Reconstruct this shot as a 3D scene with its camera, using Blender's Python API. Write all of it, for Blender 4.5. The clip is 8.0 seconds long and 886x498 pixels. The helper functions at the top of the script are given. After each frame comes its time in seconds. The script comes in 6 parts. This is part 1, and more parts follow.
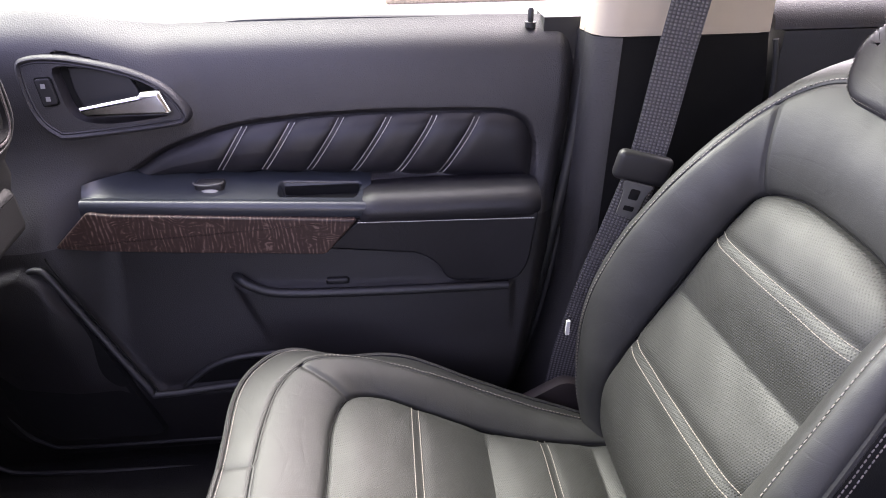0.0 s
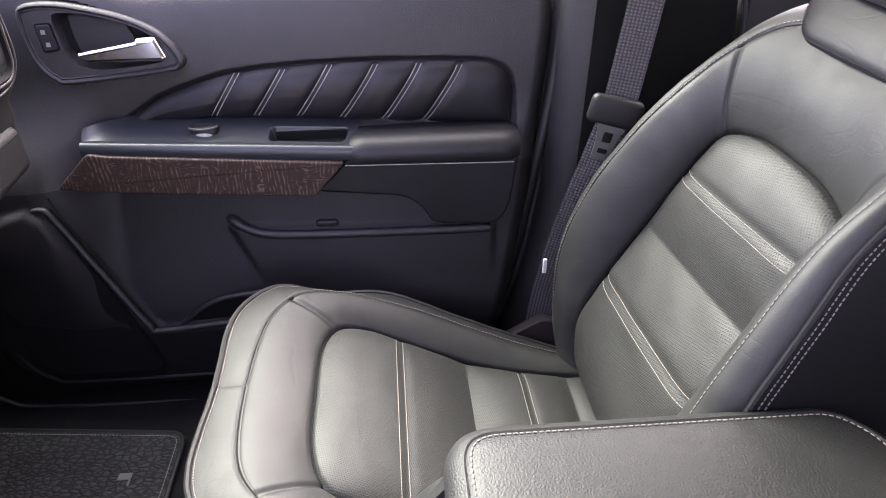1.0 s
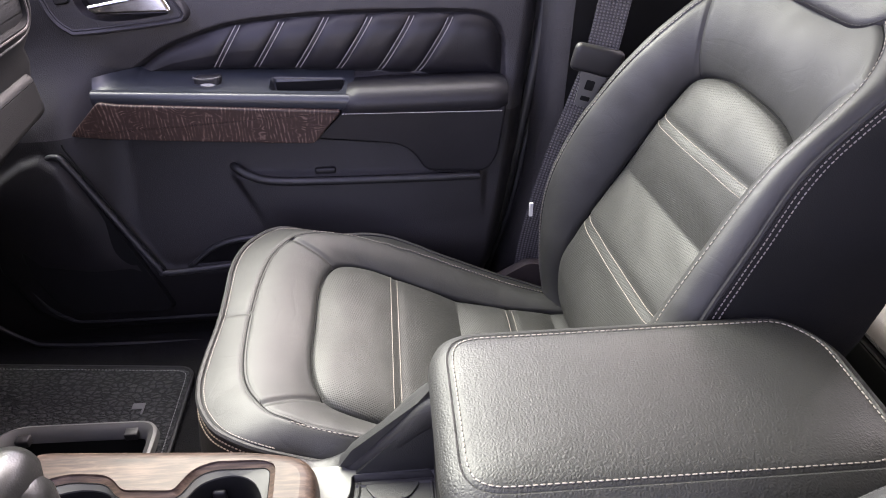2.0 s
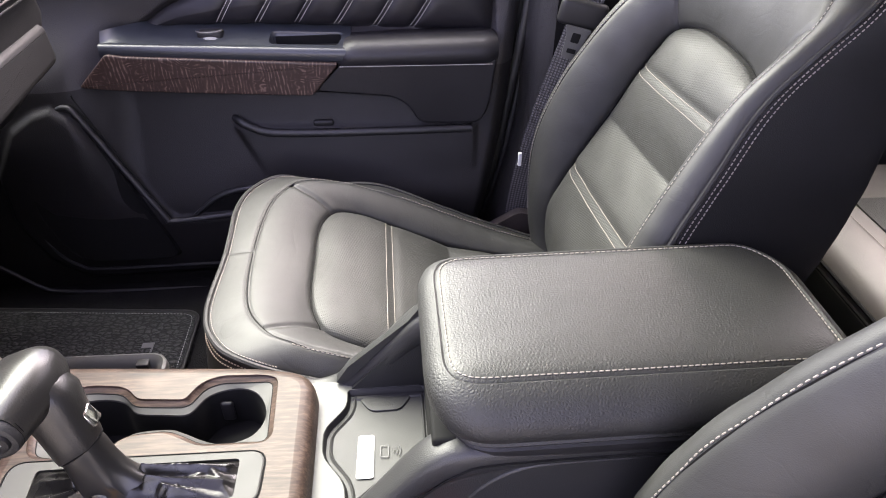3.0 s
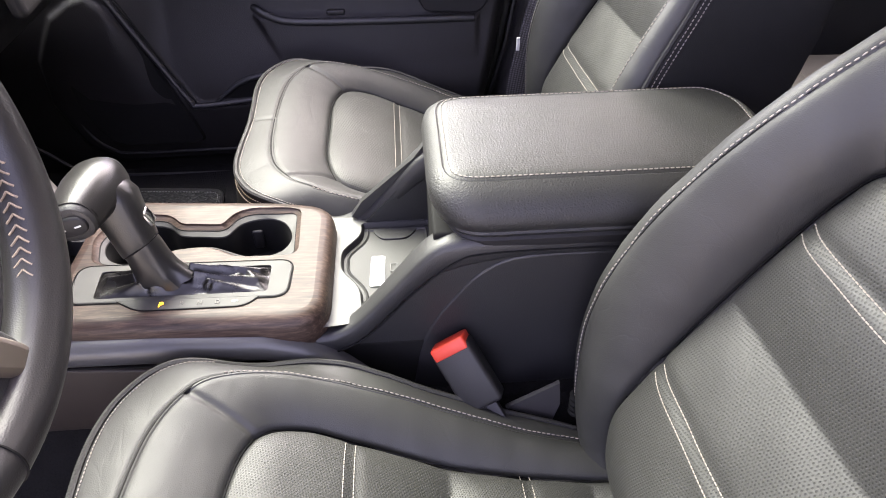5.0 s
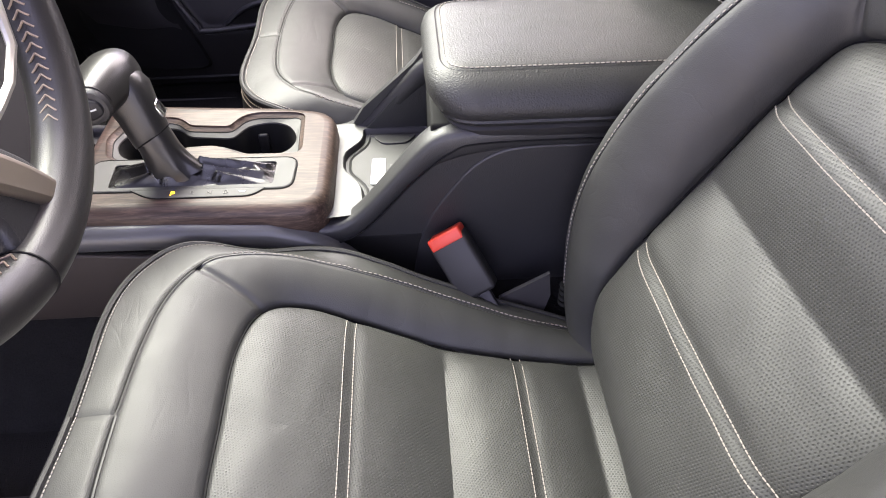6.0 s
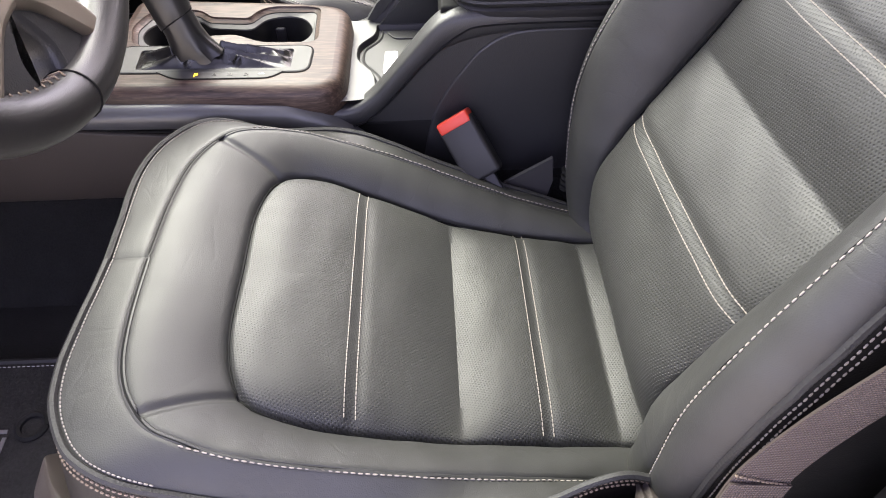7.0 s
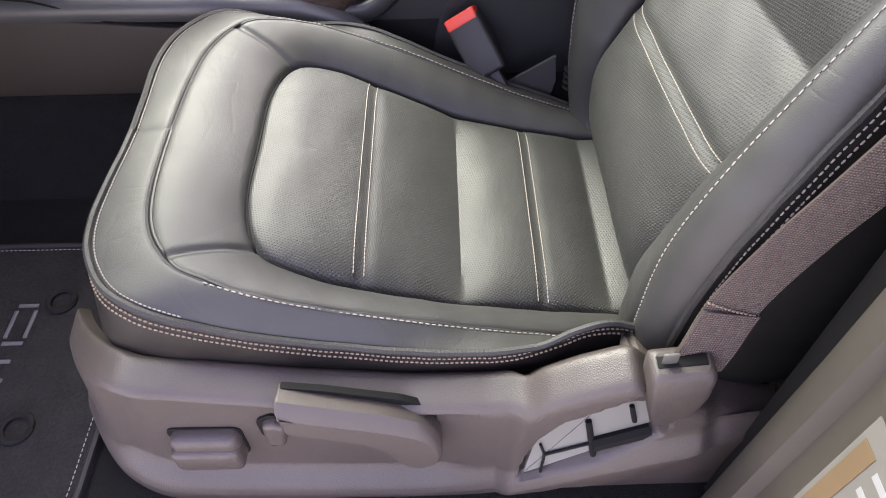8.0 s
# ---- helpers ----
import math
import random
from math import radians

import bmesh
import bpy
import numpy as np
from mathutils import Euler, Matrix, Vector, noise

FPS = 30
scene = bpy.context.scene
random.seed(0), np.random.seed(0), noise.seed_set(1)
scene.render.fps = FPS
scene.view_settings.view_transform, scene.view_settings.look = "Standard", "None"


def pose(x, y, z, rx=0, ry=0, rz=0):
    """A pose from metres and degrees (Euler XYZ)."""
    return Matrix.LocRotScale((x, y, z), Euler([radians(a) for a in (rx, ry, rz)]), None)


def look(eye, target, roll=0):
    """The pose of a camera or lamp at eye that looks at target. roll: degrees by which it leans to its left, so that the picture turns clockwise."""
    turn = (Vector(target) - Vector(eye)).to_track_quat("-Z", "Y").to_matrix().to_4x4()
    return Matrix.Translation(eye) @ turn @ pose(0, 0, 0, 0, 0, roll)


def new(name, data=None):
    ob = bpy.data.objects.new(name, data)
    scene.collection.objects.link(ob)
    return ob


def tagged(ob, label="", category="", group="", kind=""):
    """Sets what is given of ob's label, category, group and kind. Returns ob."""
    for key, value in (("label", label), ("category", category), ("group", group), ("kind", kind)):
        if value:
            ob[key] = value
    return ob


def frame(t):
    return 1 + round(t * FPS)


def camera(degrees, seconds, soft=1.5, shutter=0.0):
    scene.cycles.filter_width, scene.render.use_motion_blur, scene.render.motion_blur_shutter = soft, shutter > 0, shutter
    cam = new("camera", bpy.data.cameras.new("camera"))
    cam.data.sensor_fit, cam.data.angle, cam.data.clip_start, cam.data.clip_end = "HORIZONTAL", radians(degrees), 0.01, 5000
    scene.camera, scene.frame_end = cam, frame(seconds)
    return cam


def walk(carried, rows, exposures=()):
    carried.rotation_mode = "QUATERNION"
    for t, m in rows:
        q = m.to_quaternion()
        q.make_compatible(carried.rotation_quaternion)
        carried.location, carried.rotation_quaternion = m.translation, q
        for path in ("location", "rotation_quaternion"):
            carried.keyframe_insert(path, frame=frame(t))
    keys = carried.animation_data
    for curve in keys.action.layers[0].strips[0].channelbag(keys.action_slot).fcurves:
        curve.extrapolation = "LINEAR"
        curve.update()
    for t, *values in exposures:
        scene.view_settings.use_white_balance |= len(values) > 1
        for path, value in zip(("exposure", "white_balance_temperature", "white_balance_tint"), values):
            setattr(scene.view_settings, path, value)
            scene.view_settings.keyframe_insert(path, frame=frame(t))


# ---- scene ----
cam = camera(66.0, 8.0, 1.0)
PATH = [
    (0, (0.202, -0.219, 0.855), (0.333, 1.513, -0.137), -0.7),
    (0.5, (0.209, -0.255, 0.847), (0.344, 1.459, -0.174), -0.5),
    (1, (0.218, -0.292, 0.839), (0.351, 1.401, -0.218), -0.5),
    (2.5, (0.23, -0.411, 0.829), (0.352, 1.221, -0.322), -0.7),
    (3, (0.233, -0.449, 0.823), (0.354, 1.164, -0.353), -0.6),
    (3.5, (0.231, -0.493, 0.818), (0.347, 1.105, -0.38), -0.7),
    (4, (0.23, -0.535, 0.813), (0.336, 1.039, -0.417), -0.8),
    (4.5, (0.227, -0.577, 0.804), (0.324, 0.968, -0.462), -1.0),
    (6, (0.232, -0.701, 0.754), (0.299, 0.751, -0.619), -1.1),
    (6.5, (0.232, -0.75, 0.738), (0.283, 0.65, -0.689), -1.1),
    (7, (0.234, -0.8, 0.722), (0.256, 0.566, -0.739), -1.5),
    (7.5, (0.238, -0.843, 0.71), (0.244, 0.49, -0.781), -1.6),
    (8, (0.235, -0.89, 0.699), (0.231, 0.382, -0.845), -1.4),
]
LIGHT = [(0.0, 3.35, 6450, 27), (4.5, 3.55, 6600, 26), (6.5, 3.3, 6550, 26), (8.0, 3.25, 6600, 24)]
walk(cam, [(t, look(eye, target, roll)) for t, eye, target, roll in PATH], LIGHT)

# ---- world and light: bright hazy daylight ----
sky = bpy.data.worlds.new("daylight")
scene.world = sky
sky.use_nodes = True
_n = sky.node_tree.nodes
_sky = _n.new("ShaderNodeTexSky")
_sky.sky_type = "NISHITA"
_sky.sun_disc = False
_sky.sun_elevation, _sky.sun_rotation = radians(45), radians(35)
_sky.air_density, _sky.dust_density = 1.0, 3.0
_n["Background"].inputs["Strength"].default_value = 0.14
_haze = _n.new("ShaderNodeHueSaturation")  # thin white cloud pales the blue
_haze.inputs["Saturation"].default_value = 0.6
_haze.inputs["Hue"].default_value = 0.535
sky.node_tree.links.new(_sky.outputs[0], _haze.inputs["Color"])
sky.node_tree.links.new(_haze.outputs[0], _n["Background"].inputs["Color"])

sun_data = bpy.data.lights.new("sun", "SUN")
sun_data.energy, sun_data.angle, sun_data.color = 2.2, radians(50), (0.90, 1.0, 0.76)
sun = new("sun", sun_data)
sun.matrix_world = look((-3.7, 5.0, 6.6), (0, 0, 0))


# ---- materials ----
class Nodes:
    """Short hand for building a node material."""

    def __init__(self, name, color, rough=0.5, metal=0.0, spec=0.5, coat=0.0):
        self.m = bpy.data.materials.new(name)
        self.m.use_nodes = True
        self.t = self.m.node_tree
        self.b = self.t.nodes["Principled BSDF"]
        self.put("Base Color", (*color, 1) if isinstance(color, tuple) else color)
        self.put("Roughness", rough)
        self.put("Metallic", metal)
        self.put("Specular IOR Level", spec)
        self.put("Coat Weight", coat)
        self.height = None
        self.coords = self.t.nodes.new("ShaderNodeTexCoord").outputs["Object"]

    def put(self, name, value):
        self.b.inputs[name].default_value = value

    def link(self, a, b):
        self.t.links.new(a, b)

    def mapping(self, scale=(1, 1, 1), turn=(0, 0, 0), source=None):
        n = self.t.nodes.new("ShaderNodeMapping")
        n.inputs["Scale"].default_value, n.inputs["Rotation"].default_value = scale, turn
        self.link(source or self.coords, n.inputs["Vector"])
        return n.outputs[0]

    def noise(self, scale, detail=2.0, rough=0.5, vector=None, distortion=0.0):
        n = self.t.nodes.new("ShaderNodeTexNoise")
        n.inputs["Scale"].default_value, n.inputs["Detail"].default_value = scale, detail
        n.inputs["Roughness"].default_value, n.inputs["Distortion"].default_value = rough, distortion
        self.link(vector or self.coords, n.inputs["Vector"])
        return n.outputs["Fac"]

    def voronoi(self, scale, feature="F1", vector=None, randomness=1.0):
        n = self.t.nodes.new("ShaderNodeTexVoronoi")
        n.feature = feature
        n.inputs["Scale"].default_value, n.inputs["Randomness"].default_value = scale, randomness
        self.link(vector or self.coords, n.inputs["Vector"])
        return n.outputs["Distance"]

    def wave(self, scale, distortion=0.0, detail=2.0, direction="X", vector=None, detail_scale=1.0):
        n = self.t.nodes.new("ShaderNodeTexWave")
        n.bands_direction = direction
        n.inputs["Scale"].default_value, n.inputs["Distortion"].default_value = scale, distortion
        n.inputs["Detail"].default_value, n.inputs["Detail Scale"].default_value = detail, detail_scale
        self.link(vector or self.coords, n.inputs["Vector"])
        return n.outputs["Fac"]

    def calc(self, op, a, b=0.5, c=None):
        n = self.t.nodes.new("ShaderNodeMath")
        n.operation = op
        for i, v in enumerate((a, b) if c is None else (a, b, c)):
            if isinstance(v, (int, float)):
                n.inputs[i].default_value = v
            else:
                self.link(v, n.inputs[i])
        return n.outputs[0]

    def ramp(self, fac, stops):
        n = self.t.nodes.new("ShaderNodeValToRGB")
        e = n.color_ramp.elements
        while len(e) < len(stops):
            e.new(0.5)
        for i, (p, c) in enumerate(stops):
            e[i].position, e[i].color = p, (c, c, c, 1) if isinstance(c, (int, float)) else (*c, 1)
        self.link(fac, n.inputs[0])
        return n.outputs[0]

    def color(self, out):
        self.link(out, self.b.inputs["Base Color"])
        return self

    def rough(self, fac, low, high):
        n = self.t.nodes.new("ShaderNodeMapRange")
        n.inputs["To Min"].default_value, n.inputs["To Max"].default_value = low, high
        self.link(fac, n.inputs["Value"])
        self.link(n.outputs[0], self.b.inputs["Roughness"])
        return self

    def bump(self, fac, distance, strength=1.0):
        n = self.t.nodes.new("ShaderNodeBump")
        n.inputs["Distance"].default_value, n.inputs["Strength"].default_value = distance, strength
        self.link(fac, n.inputs["Height"])
        if self.height is not None:
            self.link(self.height, n.inputs["Normal"])
        self.height = n.outputs[0]
        self.link(self.height, self.b.inputs["Normal"])
        return self


def leather(name, color, rough, pebble=620, depth=0.00022, creases=0.17, grain=0.07, spec=0.5):
    m = Nodes(name, color, spec=spec)
    big = m.noise(9, 3)
    r, g, b = color
    m.color(m.ramp(big, [(0.3, (r * 0.85, g * 0.85, b * 0.85)), (0.7, (r * 1.15, g * 1.15, b * 1.15))]))
    m.rough(m.noise(38, 4), rough - 0.06, rough + 0.08)
    m.bump(m.voronoi(pebble, "DISTANCE_TO_EDGE"), depth, 0.8)
    m.bump(m.noise(55, 3), 0.0012, 0.11)
    m.bump(m.noise(330, 2, 0.5, m.mapping((1.0, 0.4, 1.0)), 0.6), 0.0012, grain)
    if not creases:
        return m.m
    crease = m.calc("ABSOLUTE", m.calc("SUBTRACT", m.noise(11, 3, 0.55, m.mapping((1.0, 0.55, 1.0)), 0.8), 0.5))
    m.bump(m.ramp(crease, [(0.0, 0.0), (0.025, 1.0)]), 0.0005, creases)
    return m.m


def perforated(name, color, rough, axes, pitch=0.0029, hole_tone=0.42):
    """Leather with staggered rows of punched holes over the two given axes of the part."""
    m = Nodes(name, color, rough=rough)
    s = m.t.nodes.new("ShaderNodeSeparateXYZ")
    m.link(m.coords, s.inputs[0])
    u, v = s.outputs[axes[0]], s.outputs[axes[1]]
    wob = m.calc("MULTIPLY", m.noise(18, 2), 0.006)  # the hide stretches the rows a little
    u, v = m.calc("ADD", u, wob), m.calc("SUBTRACT", v, wob)
    k = 2 * math.pi / (pitch * 0.866)
    waves = [m.calc("COSINE", m.calc("ADD", m.calc("MULTIPLY", u, k * math.cos(a)), m.calc("MULTIPLY", v, k * math.sin(a)))) for a in (radians(15), radians(75), radians(135))]
    dots = m.calc("ADD", m.calc("ADD", waves[0], waves[1]), waves[2])
    hole = m.ramp(m.calc("MULTIPLY_ADD", dots, 0.2222, 0.3333), [(0.46, 1.0), (0.74, 0.0)])
    mix = m.t.nodes.new("ShaderNodeMix")
    mix.data_type = "RGBA"
    r, g, b2 = color
    mix.inputs["A"].default_value = (r * hole_tone, g * hole_tone, b2 * hole_tone, 1)
    m.link(m.ramp(m.noise(7, 3), [(0.3, (r * 0.85, g * 0.85, b2 * 0.85)), (0.7, (r * 1.15, g * 1.15, b2 * 1.15))]), mix.inputs["B"])
    m.link(hole, mix.inputs["Factor"])
    m.color(mix.outputs["Result"])
    m.rough(m.noise(40, 3), rough - 0.05, rough + 0.08)
    m.bump(hole, 0.0007, 0.9)
    m.bump(m.noise(420, 2), 0.0008, 0.2)
    m.bump(m.noise(45, 2), 0.001, 0.16)
    return m.m


def plastic(name, color, rough=0.5, grain=600, depth=0.0002, spec=0.5):
    m = Nodes(name, color, spec=spec)
    r, g, b = color
    m.color(m.ramp(m.noise(6, 3), [(0.3, (r * 0.88, g * 0.88, b * 0.88)), (0.7, (r * 1.12, g * 1.12, b * 1.12))]))
    m.rough(m.noise(45, 4), rough - 0.05, rough + 0.06)
    if depth:
        m.bump(m.voronoi(grain, "DISTANCE_TO_EDGE"), depth, 0.6)
    return m.m


def metal(name, color, rough):
    m = Nodes(name, color, rough, metal=1.0)
    m.rough(m.noise(60, 4), rough * 0.7, rough * 1.35)
    return m.m


def wood(name, dark, mid, light, along, rough, coat, figure=0.0):
    m = Nodes(name, mid, rough, coat=coat, spec=0.28)
    m.put("Coat Roughness", 0.12)
    fine = m.noise(14, 6, 0.62, m.mapping(along), 0.4)
    broad = m.noise(3.2, 3, 0.5, m.mapping(along), 1.2)
    mixv = m.calc("ADD", m.calc("MULTIPLY", fine, 0.65), m.calc("MULTIPLY", broad, 0.35))
    if figure:  # upright growth lines, broken by patches of nested arches
        sep = m.t.nodes.new("ShaderNodeSeparateXYZ")
        m.link(m.coords, sep.inputs[0])
        slow = m.noise(26, 2.0, 0.5, m.mapping((1.0, 1.0, 0.5)))
        upright = m.calc("ADD", m.calc("MULTIPLY", sep.outputs[0], 520.0), m.calc("MULTIPLY", slow, 13.0))
        arches = m.calc("ADD", m.calc("MULTIPLY", m.noise(30, 1.0, 0.4, m.mapping((0.8, 1.0, 1.6))), 30.0), m.calc("MULTIPLY", sep.outputs[0], 60.0))
        where = m.ramp(m.noise(30, 1.0), [(0.52, 0.0), (0.62, 1.0)])
        l1, l2 = (m.calc("POWER", m.calc("ABSOLUTE", m.calc("SINE", f)), 4.0) for f in (upright, arches))
        lines = m.calc("ADD", m.calc("MULTIPLY", l1, m.calc("SUBTRACT", 1.0, where)), m.calc("MULTIPLY", l2, where))
        lines = m.calc("MULTIPLY", lines, m.ramp(m.noise(150, 3, 0.6, m.mapping((1.0, 1.0, 0.6))), [(0.36, 0.1), (0.66, 1.25)]))
        mixv = m.calc("ADD", m.calc("MULTIPLY", mixv, 1 - figure), m.calc("MULTIPLY", lines, figure))
    m.color(m.ramp(mixv, [(0.34, dark), (0.5, mid), (0.66, light)]))
    m.bump(mixv, 0.0004, 0.3)
    return m.m


def webbing(name, color, fine=1.0):
    m = Nodes(name, color, 0.7)
    m.put("Sheen Weight", 0.1)
    a = m.wave(62 * fine, 0, 0, "X", m.t.nodes.new("ShaderNodeUVMap").outputs[0])
    uv = m.t.nodes.new("ShaderNodeUVMap").outputs[0]
    b = m.wave(70 * fine, 0, 0, "Y", uv)
    both = m.calc("MULTIPLY", a, b)
    r, g, b2 = color
    m.color(m.ramp(both, [(0.0, (r * 0.3, g * 0.3, b2 * 0.3)), (0.5, (r * 1.3, g * 1.3, b2 * 1.3))]))
    m.bump(both, 0.0012, 0.9)
    return m.m


def carpet(name, color, scale=420, weave=False):
    m = Nodes(name, color, 0.95, spec=0.15)
    n = m.noise(scale, 4, 0.7)
    r, g, b = color
    big = m.calc("ADD", m.calc("MULTIPLY", n, 0.7), m.calc("MULTIPLY", m.noise(30, 3), 0.3))
    if weave:  # dark joints between the woven lozenges
        joint = m.ramp(m.voronoi(75, "DISTANCE_TO_EDGE", m.mapping((1, 1.7, 1), (0, 0, 0.5))), [(0.02, 0.35), (0.16, 1.0)])
        big = m.calc("MULTIPLY", big, joint)
    m.color(m.ramp(big, [(0.3, (r * 0.5, g * 0.5, b * 0.5)), (0.7, (r * 1.5, g * 1.5, b * 1.5))]))
    m.bump(n, 0.003, 0.9)
    if weave:
        m.bump(m.voronoi(75, "DISTANCE_TO_EDGE", m.mapping((1, 1.7, 1), (0, 0, 0.5))), 0.008, 1.0)
    return m.m


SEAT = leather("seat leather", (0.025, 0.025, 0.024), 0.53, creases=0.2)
SEAT_IN = perforated("perforated cushion leather", (0.033, 0.033, 0.031), 0.52, (0, 1))
BACK_IN = perforated("perforated backrest leather", (0.026, 0.026, 0.0245), 0.50, (1, 2), 0.0030, 0.45)
DOOR_LEATHER = leather("door leather", (0.014, 0.0132, 0.0155), 0.42, spec=0.34)
LID_LEATHER = leather("armrest leather", (0.015, 0.015, 0.015), 0.52, 320, 0.0007, 0.12, 0.2)
PIPING = plastic("piping", (0.016, 0.0155, 0.015), 0.65, 420, 0.0007)
THREAD = Nodes("light thread", (0.24, 0.215, 0.19), 0.6).m
THREAD_TAN = Nodes("tan thread", (0.22, 0.17, 0.125), 0.6).m
BLACK = plastic("black plastic", (0.016, 0.0155, 0.0165), 0.48, 600, 0.0002, 0.32)
BLACK_SOFT = plastic("soft black panel", (0.019, 0.019, 0.02), 0.46, 450, 0.0005, 0.5)
DOOR_LOW = plastic("lower door panel", (0.012, 0.0112, 0.0118), 0.5, 420, 0.0006, 0.28)
DOOR_UP = plastic("upper door panel", (0.025, 0.0235, 0.0255), 0.5, 330, 0.0009)
GLOSS = plastic("satin black trim", (0.020, 0.023, 0.029), 0.32, 600, 0.0)
GREY_PLASTIC = plastic("grey brown plastic", (0.048, 0.039, 0.036), 0.48, 520, 0.0006)
DASH = plastic("dull dashboard skin", (0.010, 0.010, 0.010), 0.55, 420, 0.0005, 0.3)
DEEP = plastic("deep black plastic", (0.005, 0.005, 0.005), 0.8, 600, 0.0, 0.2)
# seat leather darkened: the shade on backrest sides and rear is in the colour
SIDE_SHADED = plastic("shaded seat side leather", (0.008, 0.008, 0.008), 0.55, 480, 0.0004, 0.22)
# darker brownish tone carries the low light under the cushion rim
SIDE_LOW_SHADED = plastic("shaded cushion side leather", (0.012, 0.0100, 0.0088), 0.55, 480, 0.0004, 0.3)
SILVER = plastic("silver paint", (0.074, 0.074, 0.070), 0.5, 600, 0.0)
CHROME = metal("chrome", (0.72, 0.70, 0.68), 0.14)
SATIN = metal("satin aluminium", (0.62, 0.60, 0.56), 0.38)
PLATE_GREY = plastic("satin grey plate", (0.040, 0.040, 0.037), 0.6, 600, 0.0)
BEIGE = plastic("beige pillar trim", (0.46, 0.40, 0.31), 0.6, 500, 0.0002)
HEADLINER = plastic("headliner cloth", (0.45, 0.42, 0.37), 0.9, 900, 0.0003)
WOOD_C = wood("console wood", (0.011, 0.006, 0.0045), (0.042, 0.026, 0.019), (0.095, 0.062, 0.047), (2.2, 22, 22), 0.52, 0.05)
WOOD_D = wood("door wood", (0.034, 0.020, 0.016), (0.066, 0.040, 0.033), (0.14, 0.098, 0.082), (10, 10, 1.6), 0.5, 0.05, 0.36)
WEB = webbing("belt webbing", (0.085, 0.08, 0.08))
# lit copy of WEB, light at the open door is in its warmer colour
WEB_LIT = webbing("lit brown belt webbing", (0.11, 0.075, 0.060), 2.1)
CARPET = carpet("carpet", (0.009, 0.0088, 0.0088))
MAT = carpet("floor mat", (0.046, 0.047, 0.047), 300, True)
MAT_D = carpet("driver floor mat", (0.015, 0.0146, 0.0146), 260)
RED = Nodes("red plastic", (0.55, 0.04, 0.018), 0.45).m
WHITE = Nodes("white label", (0.7, 0.7, 0.68), 0.6).m
YELLOW = plastic("dark yellow label", (0.10, 0.066, 0.034), 0.6, 60, 0.0)
BODY = plastic("grey body paint", (0.040, 0.035, 0.030), 0.45, 60, 0.0)
THREAD_DOOR = Nodes("white thread", (0.55, 0.52, 0.48), 0.6).m
LABEL = plastic("greyed white label", (0.10, 0.095, 0.085), 0.6, 60, 0.0)
WORN = Nodes("worn badge", (0.075, 0.075, 0.08), 0.5).m
RUBBER = plastic("rubber seal", (0.02, 0.02, 0.02), 0.45, 600, 0.0)
LIT = Nodes("lit gear letter", (0.9, 0.45, 0.02), 0.5)
LIT.put("Emission Color", (1.0, 0.48, 0.02, 1))
LIT.put("Emission Strength", 0.5)
LIT = LIT.m
GREYMARK = Nodes("grey marking", (0.22, 0.22, 0.22), 0.5).m
GROUND = carpet("pale concrete", (0.40, 0.355, 0.31), 60)


# ---- mesh helpers ----
def to_mesh(name, shape, material, smooth=True):
    me = bpy.data.meshes.new(name)
    if isinstance(shape, bmesh.types.BMesh):
        bmesh.ops.recalc_face_normals(shape, faces=shape.faces)
        shape.to_mesh(me)
        shape.free()
    else:
        me.from_pydata([tuple(v) for v in shape[0]], [], shape[1])
    if smooth:
        me.polygons.foreach_set("use_smooth", [True] * len(me.polygons))
        me.set_sharp_from_angle(angle=radians(40))
        for face in me.polygons:  # broad flat caps keep their own normal
            if len(face.vertices) > 8:
                face.use_smooth = False
    me.materials.append(material)
    return me


def part(name, shape, material, parent=None, label="", smooth=True):
    ob = new(name, to_mesh(name, shape, material, smooth))
    if parent is not None:
        ob.parent = parent
    return tagged(ob, label)


def thing(name, label, category, place=(0, 0, 0), group="", kind=""):
    ob = new(name)
    ob.empty_display_size = 0.05
    ob.location = place
    return tagged(ob, label, category, group, kind)


def setting(name, shape, material, label, smooth=True):
    return tagged(part(name, shape, material, None, "", smooth), label, "", "", "structure")


def joined(*shapes):
    bm = bmesh.new()
    for s in shapes:
        me = bpy.data.meshes.new("tmp")
        if isinstance(s, bmesh.types.BMesh):
            s.to_mesh(me)
            s.free()
        else:
            me.from_pydata([tuple(v) for v in s[0]], [], s[1])
        bm.from_mesh(me)
        bpy.data.meshes.remove(me)
    return bm


def box(lo, hi, bevel=0.004, segs=3, m=None):
    bm = bmesh.new()
    bmesh.ops.create_cube(bm, size=1)
    lo, hi = Vector(lo), Vector(hi)
    for v in bm.verts:
        v.co = Vector((lo[i] + (v.co[i] + 0.5) * (hi[i] - lo[i]) for i in range(3)))
    if bevel:
        bmesh.ops.bevel(bm, geom=list(bm.edges), offset=bevel, segments=segs, profile=0.5, affect="EDGES")
    if m is not None:
        bm.transform(m)
    return bm


